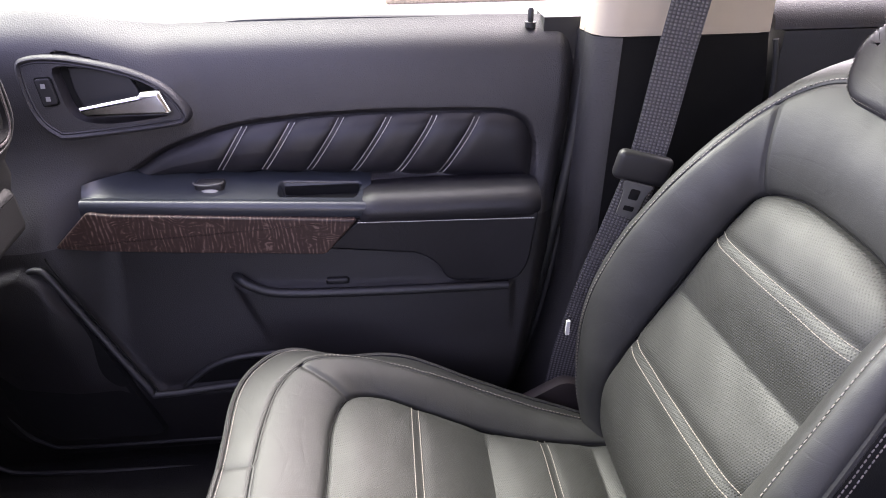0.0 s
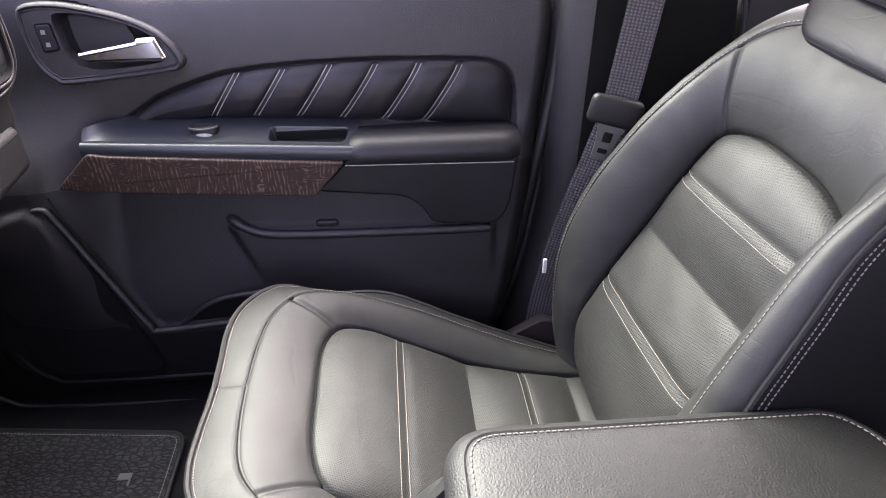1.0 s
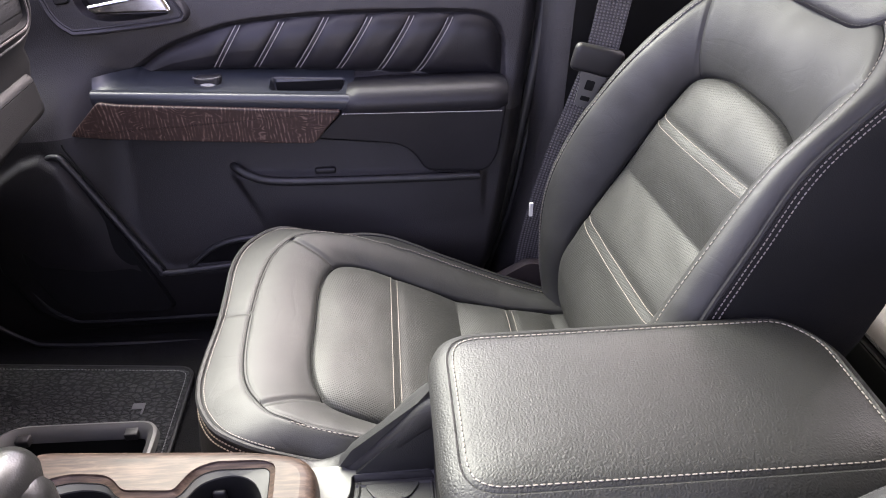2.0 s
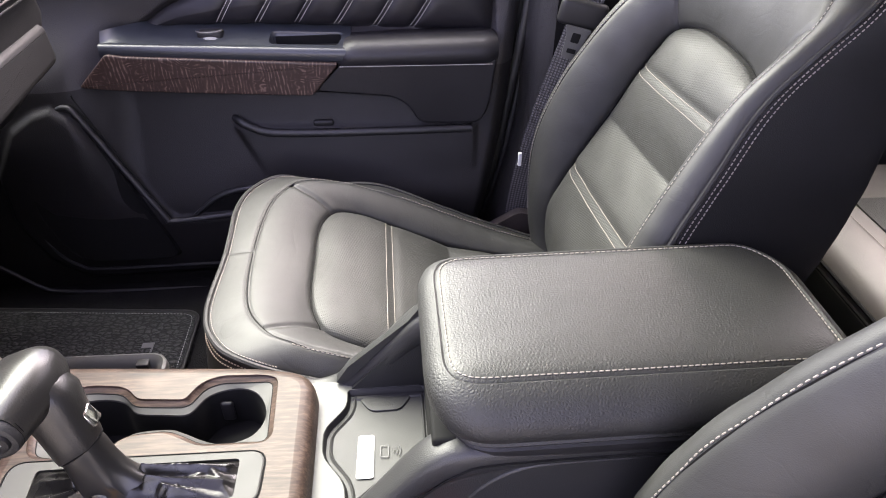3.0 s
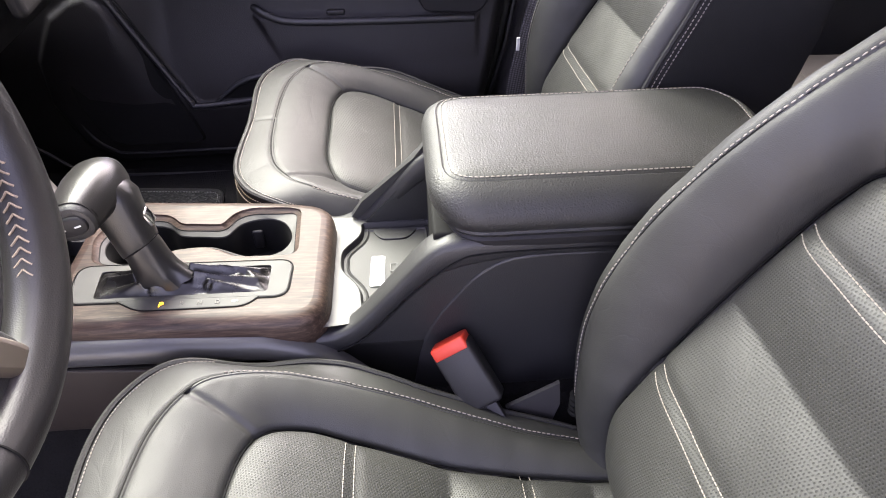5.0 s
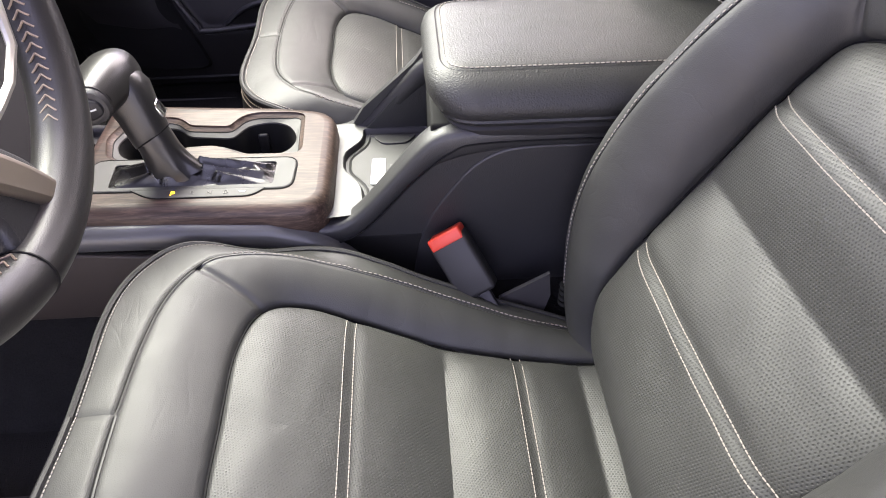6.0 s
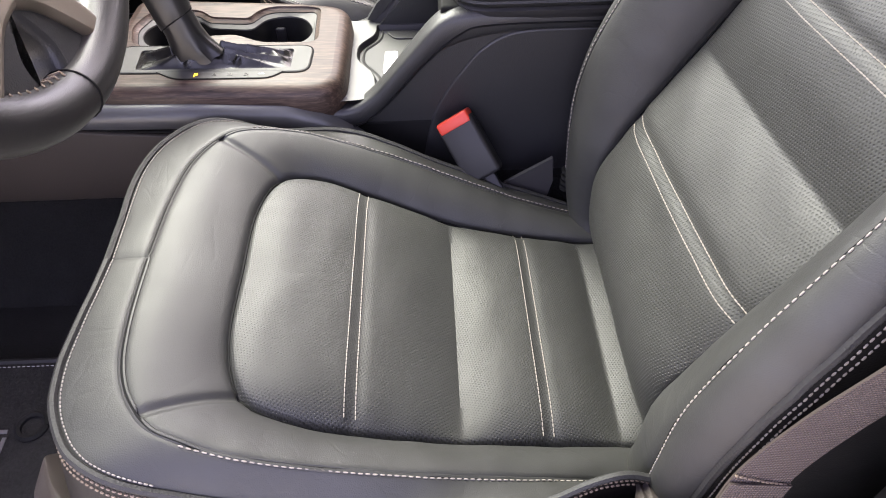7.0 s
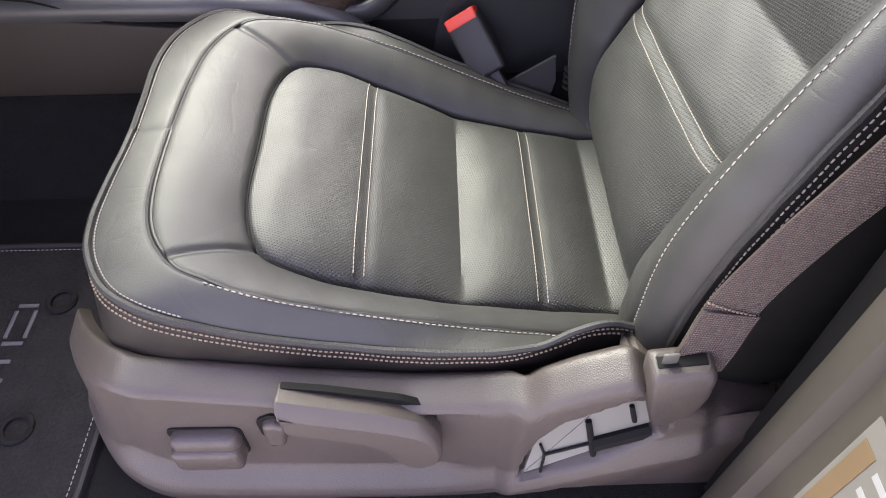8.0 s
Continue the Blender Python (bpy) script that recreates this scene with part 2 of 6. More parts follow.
def prism(points, depth, m, bevel=0.0, segs=3):
    """A flat outline (u, v), drawn out along w by depth (from 0 to depth), its far edge rounded; m lays (u, v, w) into the world."""
    p = np.asarray(points, float)
    steps = [(0.0, 0.0)] + [(bevel * (1 - math.cos(a)), depth - bevel + bevel * math.sin(a)) for a in np.linspace(0, math.pi / 2, segs + 1)] if bevel else [(0.0, 0.0), (0.0, depth)]
    rings = [[m @ Vector((u, v, w)) for u, v in (offset(p, i) if i else p)] for i, w in steps]
    v, f = loft(rings, False)
    n, last = len(p), (len(rings) - 1) * len(p)
    bm = bmesh.new()
    vs = [bm.verts.new(q) for q in v]
    for face in f + [tuple(range(n)), tuple(range(last, last + n))]:
        bm.faces.new([vs[k] for k in face])
    bmesh.ops.recalc_face_normals(bm, faces=bm.faces)
    return bm


# (u, v, w) -> (x, z, toward the cabin, -y)
def on_door(y):
    return Matrix(((1, 0, 0, 0), (0, 0, -1, y), (0, 1, 0, 0), (0, 0, 0, 1)))


# (u, v, w) -> (x, z, +y)
def facing_far(y):
    return Matrix(((1, 0, 0, 0), (0, 0, 1, y), (0, 1, 0, 0), (0, 0, 0, 1)))


def spline(ctrl, per, closed=True):
    """Points of a smooth curve through ctrl."""
    c = np.asarray(ctrl, float)
    n = len(c)
    t = np.arange(per)[:, None] / per
    out = []
    for i in range(n if closed else n - 1):
        if closed:
            p0, p1, p2, p3 = c[i - 1], c[i], c[(i + 1) % n], c[(i + 2) % n]
        else:
            p1, p2 = c[i], c[i + 1]
            p0 = c[i - 1] if i else 2 * p1 - p2
            p3 = c[i + 2] if i + 2 < n else 2 * p2 - p1
        out.append(0.5 * (2 * p1 + (p2 - p0) * t + (2 * p0 - 5 * p1 + 4 * p2 - p3) * t**2 + (3 * p1 - p0 - 3 * p2 + p3) * t**3))
    if not closed:
        out.append(c[-1:])
    return np.concatenate(out)


def mirrored(half):
    """A closed outline from its half with y >= 0, first and last point on the middle."""
    half = [tuple(p) for p in half]
    return half + [(p[0], -p[1], *p[2:]) for p in half[-2:0:-1]]


def tube(path, radius, segs=8, closed=False):
    """A round bar along path; radius is one number or one for each point."""
    p = np.asarray(path, float)
    n = len(p)
    r = np.broadcast_to(np.asarray(radius, float), (n,))
    d = np.roll(p, -1, 0) - np.roll(p, 1, 0) if closed else np.gradient(p, axis=0)
    d /= np.linalg.norm(d, axis=1)[:, None] + 1e-12
    side = np.cross(d[0], (0.31, 0.52, 0.79))
    frames = []
    for k in range(n):
        side = side - (side @ d[k]) * d[k]
        side /= np.linalg.norm(side)
        frames.append((side, np.cross(d[k], side)))
    verts, faces = [], []
    for k in range(n):
        a, b = frames[k]
        for j in range(segs):
            w = 2 * math.pi * j / segs
            verts.append(p[k] + r[k] * (math.cos(w) * a + math.sin(w) * b))
    for k in range(n if closed else n - 1):
        for j in range(segs):
            k2, j2 = (k + 1) % n, (j + 1) % segs
            faces.append((k * segs + j, k * segs + j2, k2 * segs + j2, k2 * segs + j))
    if not closed:
        faces += [tuple(range(segs - 1, -1, -1)), tuple((n - 1) * segs + j for j in range(segs))]
    return verts, faces


def loft(rings, caps=True, closed=True):
    """Skin over rings of equally many points."""
    rings = [np.asarray(r, float) for r in rings]
    n = len(rings[0])
    verts = [v for r in rings for v in r]
    faces = []
    for k in range(len(rings) - 1):
        for j in range(n if closed else n - 1):
            j2 = (j + 1) % n
            faces.append((k * n + j, k * n + j2, (k + 1) * n + j2, (k + 1) * n + j))
    if caps and closed:
        faces += [tuple(range(n - 1, -1, -1)), tuple((len(rings) - 1) * n + j for j in range(n))]
    return verts, faces


def grid(points):
    """Skin over an array of points, rows x columns."""
    a, b = points.shape[:2]
    idx = np.arange(a * b).reshape(a, b)
    faces = np.stack([idx[:-1, :-1], idx[:-1, 1:], idx[1:, 1:], idx[1:, :-1]], -1).reshape(-1, 4)
    return points.reshape(-1, 3), [tuple(f) for f in faces.tolist()]


def normals(p, closed):
    du = np.gradient(p, axis=0)
    dv = (np.roll(p, -1, 1) - np.roll(p, 1, 1)) if closed else np.gradient(p, axis=1)
    n = np.cross(du, dv)
    return n / (np.linalg.norm(n, axis=2, keepdims=True) + 1e-12)


def resample(path, step):
    p = np.asarray(path, float)
    s = np.r_[0, np.cumsum(np.linalg.norm(np.diff(p, axis=0), axis=1))]
    q = np.arange(0, s[-1], step)
    return np.stack([np.interp(q, s, p[:, k]) for k in range(p.shape[1])], 1)


def stitches(path, step=0.0062, length=0.0044, radius=0.0007):
    """Single thread stitches along a path that lies on a surface."""
    p = resample(path, 0.0005)
    n_step, n_len = int(step / 0.0005), int(length / 0.0005)
    verts, faces = [], []
    for k in range(0, len(p) - n_len, n_step):
        a, b = p[k], p[k + n_len]
        d = b - a
        d /= np.linalg.norm(d) + 1e-12
        u = np.cross(d, (0.3, 0.5, 0.81))
        u /= np.linalg.norm(u)
        w = np.cross(d, u)
        base = len(verts)
        for q, r in ((a, 0.45), (a + 0.2 * (b - a), 1.0), (b - 0.2 * (b - a), 1.0), (b, 0.45)):
            for j in range(5):
                ang = 2 * math.pi * j / 5
                verts.append(q + radius * r * (math.cos(ang) * u + math.sin(ang) * w))
        for i in range(3):
            for j in range(5):
                j2 = (j + 1) % 5
                faces.append((base + 5 * i + j, base + 5 * i + j2, base + 5 * i + 5 + j2, base + 5 * i + 5 + j))
        faces += [tuple(base + j for j in range(4, -1, -1)), tuple(base + 15 + j for j in range(5))]
    return verts, faces


def rounded(points, radius, segs=5):
    """An outline with its corners rounded; radius is one number or one for each corner."""
    out, n = [], len(points)
    rs = radius if isinstance(radius, (list, tuple)) else [radius] * n
    for i in range(n):
        p0, p1, p2 = (Vector(points[k % n]) for k in (i - 1, i, i + 1))
        a, b = (p0 - p1), (p2 - p1)
        r = min(rs[i], a.length * 0.48, b.length * 0.48)
        a, b = p1 + a.normalized() * r, p1 + b.normalized() * r
        for k in range(segs + 1):
            t = k / segs
            q = a * (1 - t) ** 2 + p1 * 2 * t * (1 - t) + b * t**2
            out.append((q.x, q.y))
    return out


def offset(points, d):
    """An outline moved inwards by d."""
    p = np.array(points, float)
    a, b = np.roll(p, 1, 0), np.roll(p, -1, 0)
    t = b - a
    t /= np.linalg.norm(t, axis=1)[:, None] + 1e-12
    area = 0.5 * np.sum(p[:, 0] * np.roll(p[:, 1], -1) - np.roll(p[:, 0], -1) * p[:, 1])
    n = np.stack([-t[:, 1], t[:, 0]], 1) * (1 if area > 0 else -1)
    return p + n * d


def at_z(points, z):
    p = np.asarray(points, float)
    h = z(p[:, 0], p[:, 1]) if callable(z) else np.full(len(p), z)
    return np.column_stack([p, h])


def filled(loops):
    """A flat face with holes: the first loop is its rim."""
    bm = bmesh.new()
    edges = []
    for lp in loops:
        vs = [bm.verts.new(tuple(v)) for v in lp]
        edges += [bm.edges.new((vs[i - 1], vs[i])) for i in range(len(vs))]
    bmesh.ops.triangle_fill(bm, use_beauty=True, use_dissolve=False, edges=edges)
    return bm


def polygon_distance(x, z, poly):
    """Distance to an outline, negative inside."""
    best, inside = np.full(x.shape, 1e9), np.zeros(x.shape, bool)
    for i in range(len(poly)):
        (ax, az), (bx, bz) = poly[i - 1], poly[i]
        dx, dz = bx - ax, bz - az
        t = np.clip(((x - ax) * dx + (z - az) * dz) / (dx * dx + dz * dz), 0, 1)
        best = np.minimum(best, np.hypot(x - ax - t * dx, z - az - t * dz))
        cross = ((az > z) != (bz > z)) & (x < (bx - ax) * (z - az) / (bz - az + 1e-12) + ax)
        inside ^= cross
    return np.where(inside, -best, best)


def step(d, soft):
    """1 inside, 0 outside, softly."""
    t = np.clip(0.5 - d / soft, 0, 1)
    return t * t * (3 - 2 * t)


# ---- seats ----
PER = 26  # samples between two control points of an outline


def loops_of(ctrls):
    return [spline(mirrored(c), PER) for c in ctrls]


def uneven(left, right):
    """A closed outline from a half with y >= 0 and another, mirrored, half."""
    return left + mirrored(right)[len(right):]


def concentric(inner, curves, counts):
    """Points between nested closed curves, with each row's region and place in it."""
    loops, rows, tags = [inner] + curves, [], []
    for k in range(len(curves)):
        a, b = loops[k], loops[k + 1]
        for i in range(counts[k]):
            t = math.sin(0.5 * math.pi * i / counts[k]) if k == 0 else 0.5 - 0.5 * math.cos(math.pi * i / counts[k])
            rows.append(a + (b - a) * t)
            tags.append((k, t))
    rows.append(loops[-1])
    tags.append((len(curves), 0.0))
    return np.array(rows), tags, loops


def seam_grooves(tags, loops, depth, width):
    """How far each point is drawn in by the seams along the curves."""
    out = np.zeros((len(tags), len(loops[0])))
    for i, (k, t) in enumerate(tags):
        if k < len(loops) - 1:
            span = np.linalg.norm(loops[k + 1] - loops[k], axis=1)
            near_in, near_out = t * span, (1 - t) * span
            if k > 0:
                out[i] -= depth[k] * np.exp(-((near_in / width) ** 2))
            out[i] -= depth[k + 1] * np.exp(-((near_out / width) ** 2))
    return out


def pad(u, edges, amps):
    """Pillow shape of stuffed pads that meet in sharp folds at the edges."""
    out = np.zeros_like(u)
    for a, b, amp in zip(edges[:-1], edges[1:], amps):
        inside = (u >= a) & (u <= b)
        s = np.clip((u - a) / (b - a), 0, 1)
        out = np.where(inside, amp * (1 - np.abs(2 * s - 1) ** 2.5), out)
    return out


def wrinkle(p, scale, amp):
    flat = p.reshape(-1, 3)
    out = np.array([noise.noise((v[0] * scale, v[1] * scale * 0.6, v[2] * scale)) for v in flat])
    return amp * out.reshape(p.shape[:2])


# Side view of the middle of the cushion (x, z) and of the backrest (z, x).
CUSHION_X = [-0.05, 0.0, 0.066, 0.149, 0.255, 0.328, 0.408, 0.52]
CUSHION_Z = [0.25, 0.243, 0.221, 0.184, 0.142, 0.123, 0.112, 0.105]
BACK_Z = [0.05, 0.11, 0.17, 0.219, 0.287, 0.366, 0.447, 0.51, 0.57, 0.63, 0.7]
BACK_X = [0.45, 0.432, 0.422, 0.424, 0.459, 0.503, 0.548, 0.583, 0.609, 0.632, 0.655]


def smooth_profile(x, xs, ys, width=41):
    fine_x = np.linspace(xs[0], xs[-1], 400)
    fine_y = np.interp(fine_x, xs, ys)
    k, half = np.hanning(width), width // 2
    pad_y = np.r_[np.full(half, fine_y[0]), fine_y, np.full(half, fine_y[-1])]
    fine_y = np.convolve(pad_y, k / k.sum(), "valid")
    return np.interp(x, fine_x, fine_y)


def cushion_surface():
    edge = [(0.046, 0), (0.048, 0.085), (0.066, 0.138), (0.105, 0.155), (0.165, 0.157), (0.255, 0.150), (0.33, 0.145), (0.40, 0.143), (0.45, 0.142), (0.49, 0.12), (0.5, 0)]
    c1 = [(x, y, smooth_profile(x, CUSHION_X, CUSHION_Z)) for x, y in edge]
    c2 = [(-0.037, 0, 0.253), (-0.028, 0.115, 0.256), (0.000, 0.172, 0.258), (0.035, 0.193, 0.253), (0.095, 0.203, 0.235), (0.19, 0.201, 0.201), (0.28, 0.193, 0.166), (0.35, 0.187, 0.141), (0.42, 0.186, 0.118), (0.49, 0.16, 0.105), (0.505, 0, 0.105)]
    c3 = [(-0.077, 0, 0.248), (-0.079, 0.125, 0.250), (-0.058, 0.185, 0.250), (-0.018, 0.217, 0.247), (0.05, 0.226, 0.223), (0.14, 0.227, 0.198), (0.24, 0.225, 0.179), (0.31, 0.221, 0.178), (0.38, 0.210, 0.197), (0.49, 0.2, 0.15), (0.52, 0, 0.12)]
    # the half towards the passenger door slopes away further back
    slim = {4: 0.150, 5: 0.138, 6: 0.132, 7: 0.129, 8: 0.128}
    slim = [(x, slim.get(i, y)) for i, (x, y) in enumerate(edge)]
    l1 = [(x, y, smooth_profile(x, CUSHION_X, CUSHION_Z)) for x, y in slim]
    l2 = [(x, y - 0.04 * max(0, x - 0.1), z - 0.02 * max(0, x - 0.1)) for x, y, z in c2]
    l3 = c3[:5] + [(0.14, 0.231, 0.213), (0.24, 0.213, 0.176), (0.31, 0.204, 0.148), (0.40, 0.197, 0.113), (0.49, 0.175, 0.09), c3[-1]]
    flare = {1: (-0.004, 1.03), 2: (-0.012, 1.08), 3: (-0.010, 1.06), 4: (-0.004, 1.02)}
    below = lambda c: [(x + flare.get(i, (0, 1))[0], y * flare.get(i, (0, 0.995))[1], z - 0.062 + 0.05 * min(1, max(0, x - 0.2) / 0.2) * (z < 0.18)) for i, (x, y, z) in enumerate(c)]  # noqa: E731
    foot = lambda c: [(x + flare.get(i, (0, 1))[0], y * flare.get(i, (0, 0.985))[1], 0.05) for i, (x, y, z) in enumerate(c)]  # noqa: E731
    halves = [(l1, c1), (l2, c2), (l3, c3), (below(l3), below(c3)), (foot(l3), foot(c3))]
    curves = [spline(uneven(a, b), PER) for a, b in halves]
    inner = curves[0].copy()
    inner[:, 1] = 0
    inner[:, 0] = np.clip(inner[:, 0], 0.10, 0.44)
    p, tags, loops = concentric(inner, curves, [36, 18, 16, 16, 4])
    part0 = np.array([k == 0 for k, _ in tags])
    rows0 = int(part0.sum())
    p[:rows0, :, 2] = smooth_profile(p[:rows0, :, 0], CUSHION_X, CUSHION_Z)
    n = normals(p, True)
    n[:rows0] = np.where(n[:rows0, :, 2:] < 0, -n[:rows0], n[:rows0])
    if n[rows0 + 4, 0, 2] < 0:
        n[rows0:] *= -1
    n[0] = n[1]
    d = seam_grooves(tags, loops, [0, 0.0045, 0.0034, 0.0020, 0.001, 0], 0.0030)
    x = p[:rows0, :, 0]
    rim_gap = np.array([(1 - t) * np.linalg.norm(loops[1] - loops[0], axis=1) for k, t in tags[:rows0]])
    tuck = 1 - np.exp(-rim_gap / 0.016)
    d[:rows0] += pad(x, [0.04, 0.252, 0.406, 0.52], [0.016, 0.017, 0.011]) * tuck
    for a in (0.1535, 0.3345):
        d[:rows0] -= 0.0022 * np.exp(-(((x - a) / 0.007) ** 2))
    for i, (k, t) in enumerate(tags):
        if k == 1:
            d[i] += 0.0065 * math.sin(math.pi * t) ** 0.8
        if k == 2:
            d[i] += 0.0015 * math.sin(math.pi * t) ** 0.8
        if k == 3:
            d[i] += 0.002 * math.sin(math.pi * t)
        if k == 1:  # short seams from the insert's front corners to the ring
            for s in (2 * PER, 18 * PER):
                span = np.linalg.norm(p[i] - p[i, s], axis=1)
                d[i] -= 0.0034 * np.exp(-((span / 0.0045) ** 2))
        if k == 2:  # short seam in the middle of the front rim
            span = np.linalg.norm(p[i] - p[i, 0], axis=1)
            d[i] -= 0.0018 * np.exp(-((span / 0.0035) ** 2))
    d += wrinkle(p, 34, 0.0009)
    d[rows0:] += wrinkle(p[rows0:], 95, 0.0002)
    return p + n * d[..., None], n, tags, rows0


def back_surface():
    edge = [(0, 0.10), (0.10, 0.10), (0.14, 0.125), (0.146, 0.23), (0.149, 0.30), (0.150, 0.366), (0.147, 0.425), (0.142, 0.47), (0.128, 0.504), (0.07, 0.523), (0, 0.527)]
    c1 = [(smooth_profile(z, BACK_Z, BACK_X), y, z) for y, z in edge]
    c2 = [(0.43, 0, 0.09), (0.425, 0.15, 0.09), (0.405, 0.195, 0.135), (0.399, 0.206, 0.21), (0.402, 0.207, 0.295), (0.424, 0.205, 0.372), (0.462, 0.197, 0.45), (0.515, 0.181, 0.53), (0.592, 0.164, 0.607), (0.632, 0.105, 0.645), (0.64, 0, 0.64)]
    c3 = [(0.45, 0, 0.07), (0.44, 0.17, 0.075), (0.43, 0.23, 0.12), (0.42, 0.241, 0.22), (0.43, 0.241, 0.31), (0.456, 0.235, 0.388), (0.494, 0.221, 0.462), (0.545, 0.200, 0.544), (0.635, 0.180, 0.630), (0.69, 0.12, 0.672), (0.70, 0, 0.688)]
    c4 = [(0.55, 0, 0.07), (0.552, 0.16, 0.075), (0.575, 0.222, 0.12), (0.592, 0.232, 0.21), (0.615, 0.233, 0.29), (0.645, 0.229, 0.37), (0.672, 0.216, 0.45), (0.692, 0.195, 0.53), (0.70, 0.174, 0.632), (0.73, 0.115, 0.682), (0.735, 0, 0.692)]
    c5 = [(x + 0.012, y * 0.86, 0.4 + (z - 0.4) * 0.9) for x, y, z in c4]
    curves = loops_of([c1, c2, c3, c4, c5])
    last = curves[-1].copy()
    last[:, 1] = 0
    last[:, 0] += 0.01
    curves.append(last)
    inner = curves[0].copy()
    inner[:, 1] = 0
    inner[:, 2] = np.clip(inner[:, 2], 0.20, 0.46)
    p, tags, loops = concentric(inner, curves, [34, 18, 14, 9, 4, 3])
    rows0 = sum(k == 0 for k, _ in tags)
    p[:rows0, :, 0] = smooth_profile(p[:rows0, :, 2], BACK_Z, BACK_X)
    n = normals(p, True)
    n[:rows0] = np.where(n[:rows0, :, :1] > 0, -n[:rows0], n[:rows0])
    if n[rows0 + 4, 4 * PER, 0] > 0:
        n[rows0:] *= -1
    n[0] = n[1]
    d = seam_grooves(tags, loops, [0, 0.0050, 0.0030, 0.002, 0.001, 0, 0], 0.0026)
    z, y = p[:rows0, :, 2], p[:rows0, :, 1]
    bow = z - 0.004 + 0.065 * y
    rim_gap = np.array([(1 - t) * np.linalg.norm(loops[1] - loops[0], axis=1) for k, t in tags[:rows0]])
    d[:rows0] += pad(bow, [0.10, 0.373, 0.56], [0.014, 0.016]) * (1 - np.exp(-rim_gap / 0.016))
    for a in (0.292, 0.452):
        d[:rows0] -= 0.0022 * np.exp(-(((bow - a) / 0.007) ** 2))
    for i, (k, t) in enumerate(tags):
        if k == 1:
            d[i] += 0.014 * math.sin(math.pi * t) ** 0.8
            for s in (8 * PER, 12 * PER):
                span = np.linalg.norm(p[i] - p[i, s], axis=1)
                d[i] -= 0.0032 * np.exp(-((span / 0.0042) ** 2))
        if k == 2:
            d[i] += 0.008 * math.sin(math.pi * t) ** 0.8
        if k == 3:
            d[i] += 0.006 * math.sin(math.pi * t)
    d += wrinkle(p, 30, 0.0010)
    d[rows0:] += wrinkle(p[rows0:], 90, 0.0002)
    return p + n * d[..., None], n, tags, rows0


def split_surface(p, tags, rows0):
    """The middle panel and the leather round it, as two skins that close round."""
    def skin(q):
        q = np.concatenate([q, q[:, :1]], 1)
        return grid(q)
    i3 = min(range(len(tags)), key=lambda j: abs(tags[j][0] + tags[j][1] - 3.0))
    return skin(p[: rows0 + 1]), skin(p[rows0 : i3 + 1]), skin(p[i3:])


def row_at(p, n, tags, region, t, lift=0.0004):
    i = min(range(len(tags)), key=lambda j: abs(tags[j][0] + tags[j][1] - region - t))
    q = p[i] + n[i] * lift
    return np.concatenate([q, q[:1]])


def beside(p, n, tags, region, gap, lift=0.0004):
    """A closed line on the skin, a given way outwards (or, below nought, inwards) of a seam."""
    i = min(range(len(tags)), key=lambda j: abs(tags[j][0] + tags[j][1] - region))
    rows = range(i, len(p)) if gap > 0 else range(i, -1, -1)
    q, m = p[list(rows)][:14], n[list(rows)][:14]
    s = np.concatenate([np.zeros((1, q.shape[1])), np.cumsum(np.linalg.norm(np.diff(q, axis=0), axis=2), 0)])
    out = np.empty((q.shape[1], 3))
    for j in range(q.shape[1]):
        for a in range(3):
            out[j, a] = np.interp(abs(gap), s[:, j], q[:, j, a] + m[:, j, a] * lift)
    return np.concatenate([out, out[:1]])


def welt_seam(p, n, tags, region, parent):
    """A dark groove between two raised leather welts."""
    part("seam", tube(row_at(p, n, tags, region, 0, 0.0014)[:-1], 0.0015, 5, True), DEEP, parent, "dark sewn seam")
    for gap in (-0.0032, 0.0032):
        part("welt", tube(beside(p, n, tags, region, gap, -0.0004)[:-1], 0.0019, 7, True), SEAT, parent, "raised leather welt")


def cord(path, radius):
    """Closed cord whose thickness swells with its braid."""
    q = resample(np.concatenate([path, path[:1]]), 0.0013)
    swell = radius * (1 + 0.05 * np.sin(2 * math.pi * np.arange(len(q)) / 3))
    return tube(q, swell, 7, True)


CUSHION = cushion_surface()
BACKREST = back_surface()


def surface_line(surface, fixed, value, bow, side, lift):
    """A line across the middle panel where the given axis (plus a bow) has a value."""
    p, n, tags, rows0 = surface
    out = []
    q, m = p[:rows0], n[:rows0]
    for y in np.linspace(-side, side, 60):
        # nearest sample, then slide along the panel
        goal = value - bow * y
        dist = (q[..., fixed] - goal) ** 2 + (q[..., 1] - y) ** 2
        best = np.argsort(dist.ravel())[:4]
        w = 1 / (dist.ravel()[best] + 1e-9)
        pt = (q.reshape(-1, 3)[best] * w[:, None]).sum(0) / w.sum()
        pt[1], pt[fixed] = y, goal
        out.append(pt + m.reshape(-1, 3)[best[0]] * lift)
    out = np.array(out)
    free = 2 if fixed == 0 else 0
    k = np.hanning(9)
    ends = np.r_[np.full(4, out[0, free]), out[:, free], np.full(4, out[-1, free])]
    out[:, free] = np.convolve(ends, k / k.sum(), "valid")
    return out


def flat_strip(path, width, along=(1, 0, 0)):
    """A thin raised band along a path."""
    p = resample(path, 0.006)
    a = np.asarray(along, float) * width / 2
    return grid(np.stack([p - a, p + a], 1))


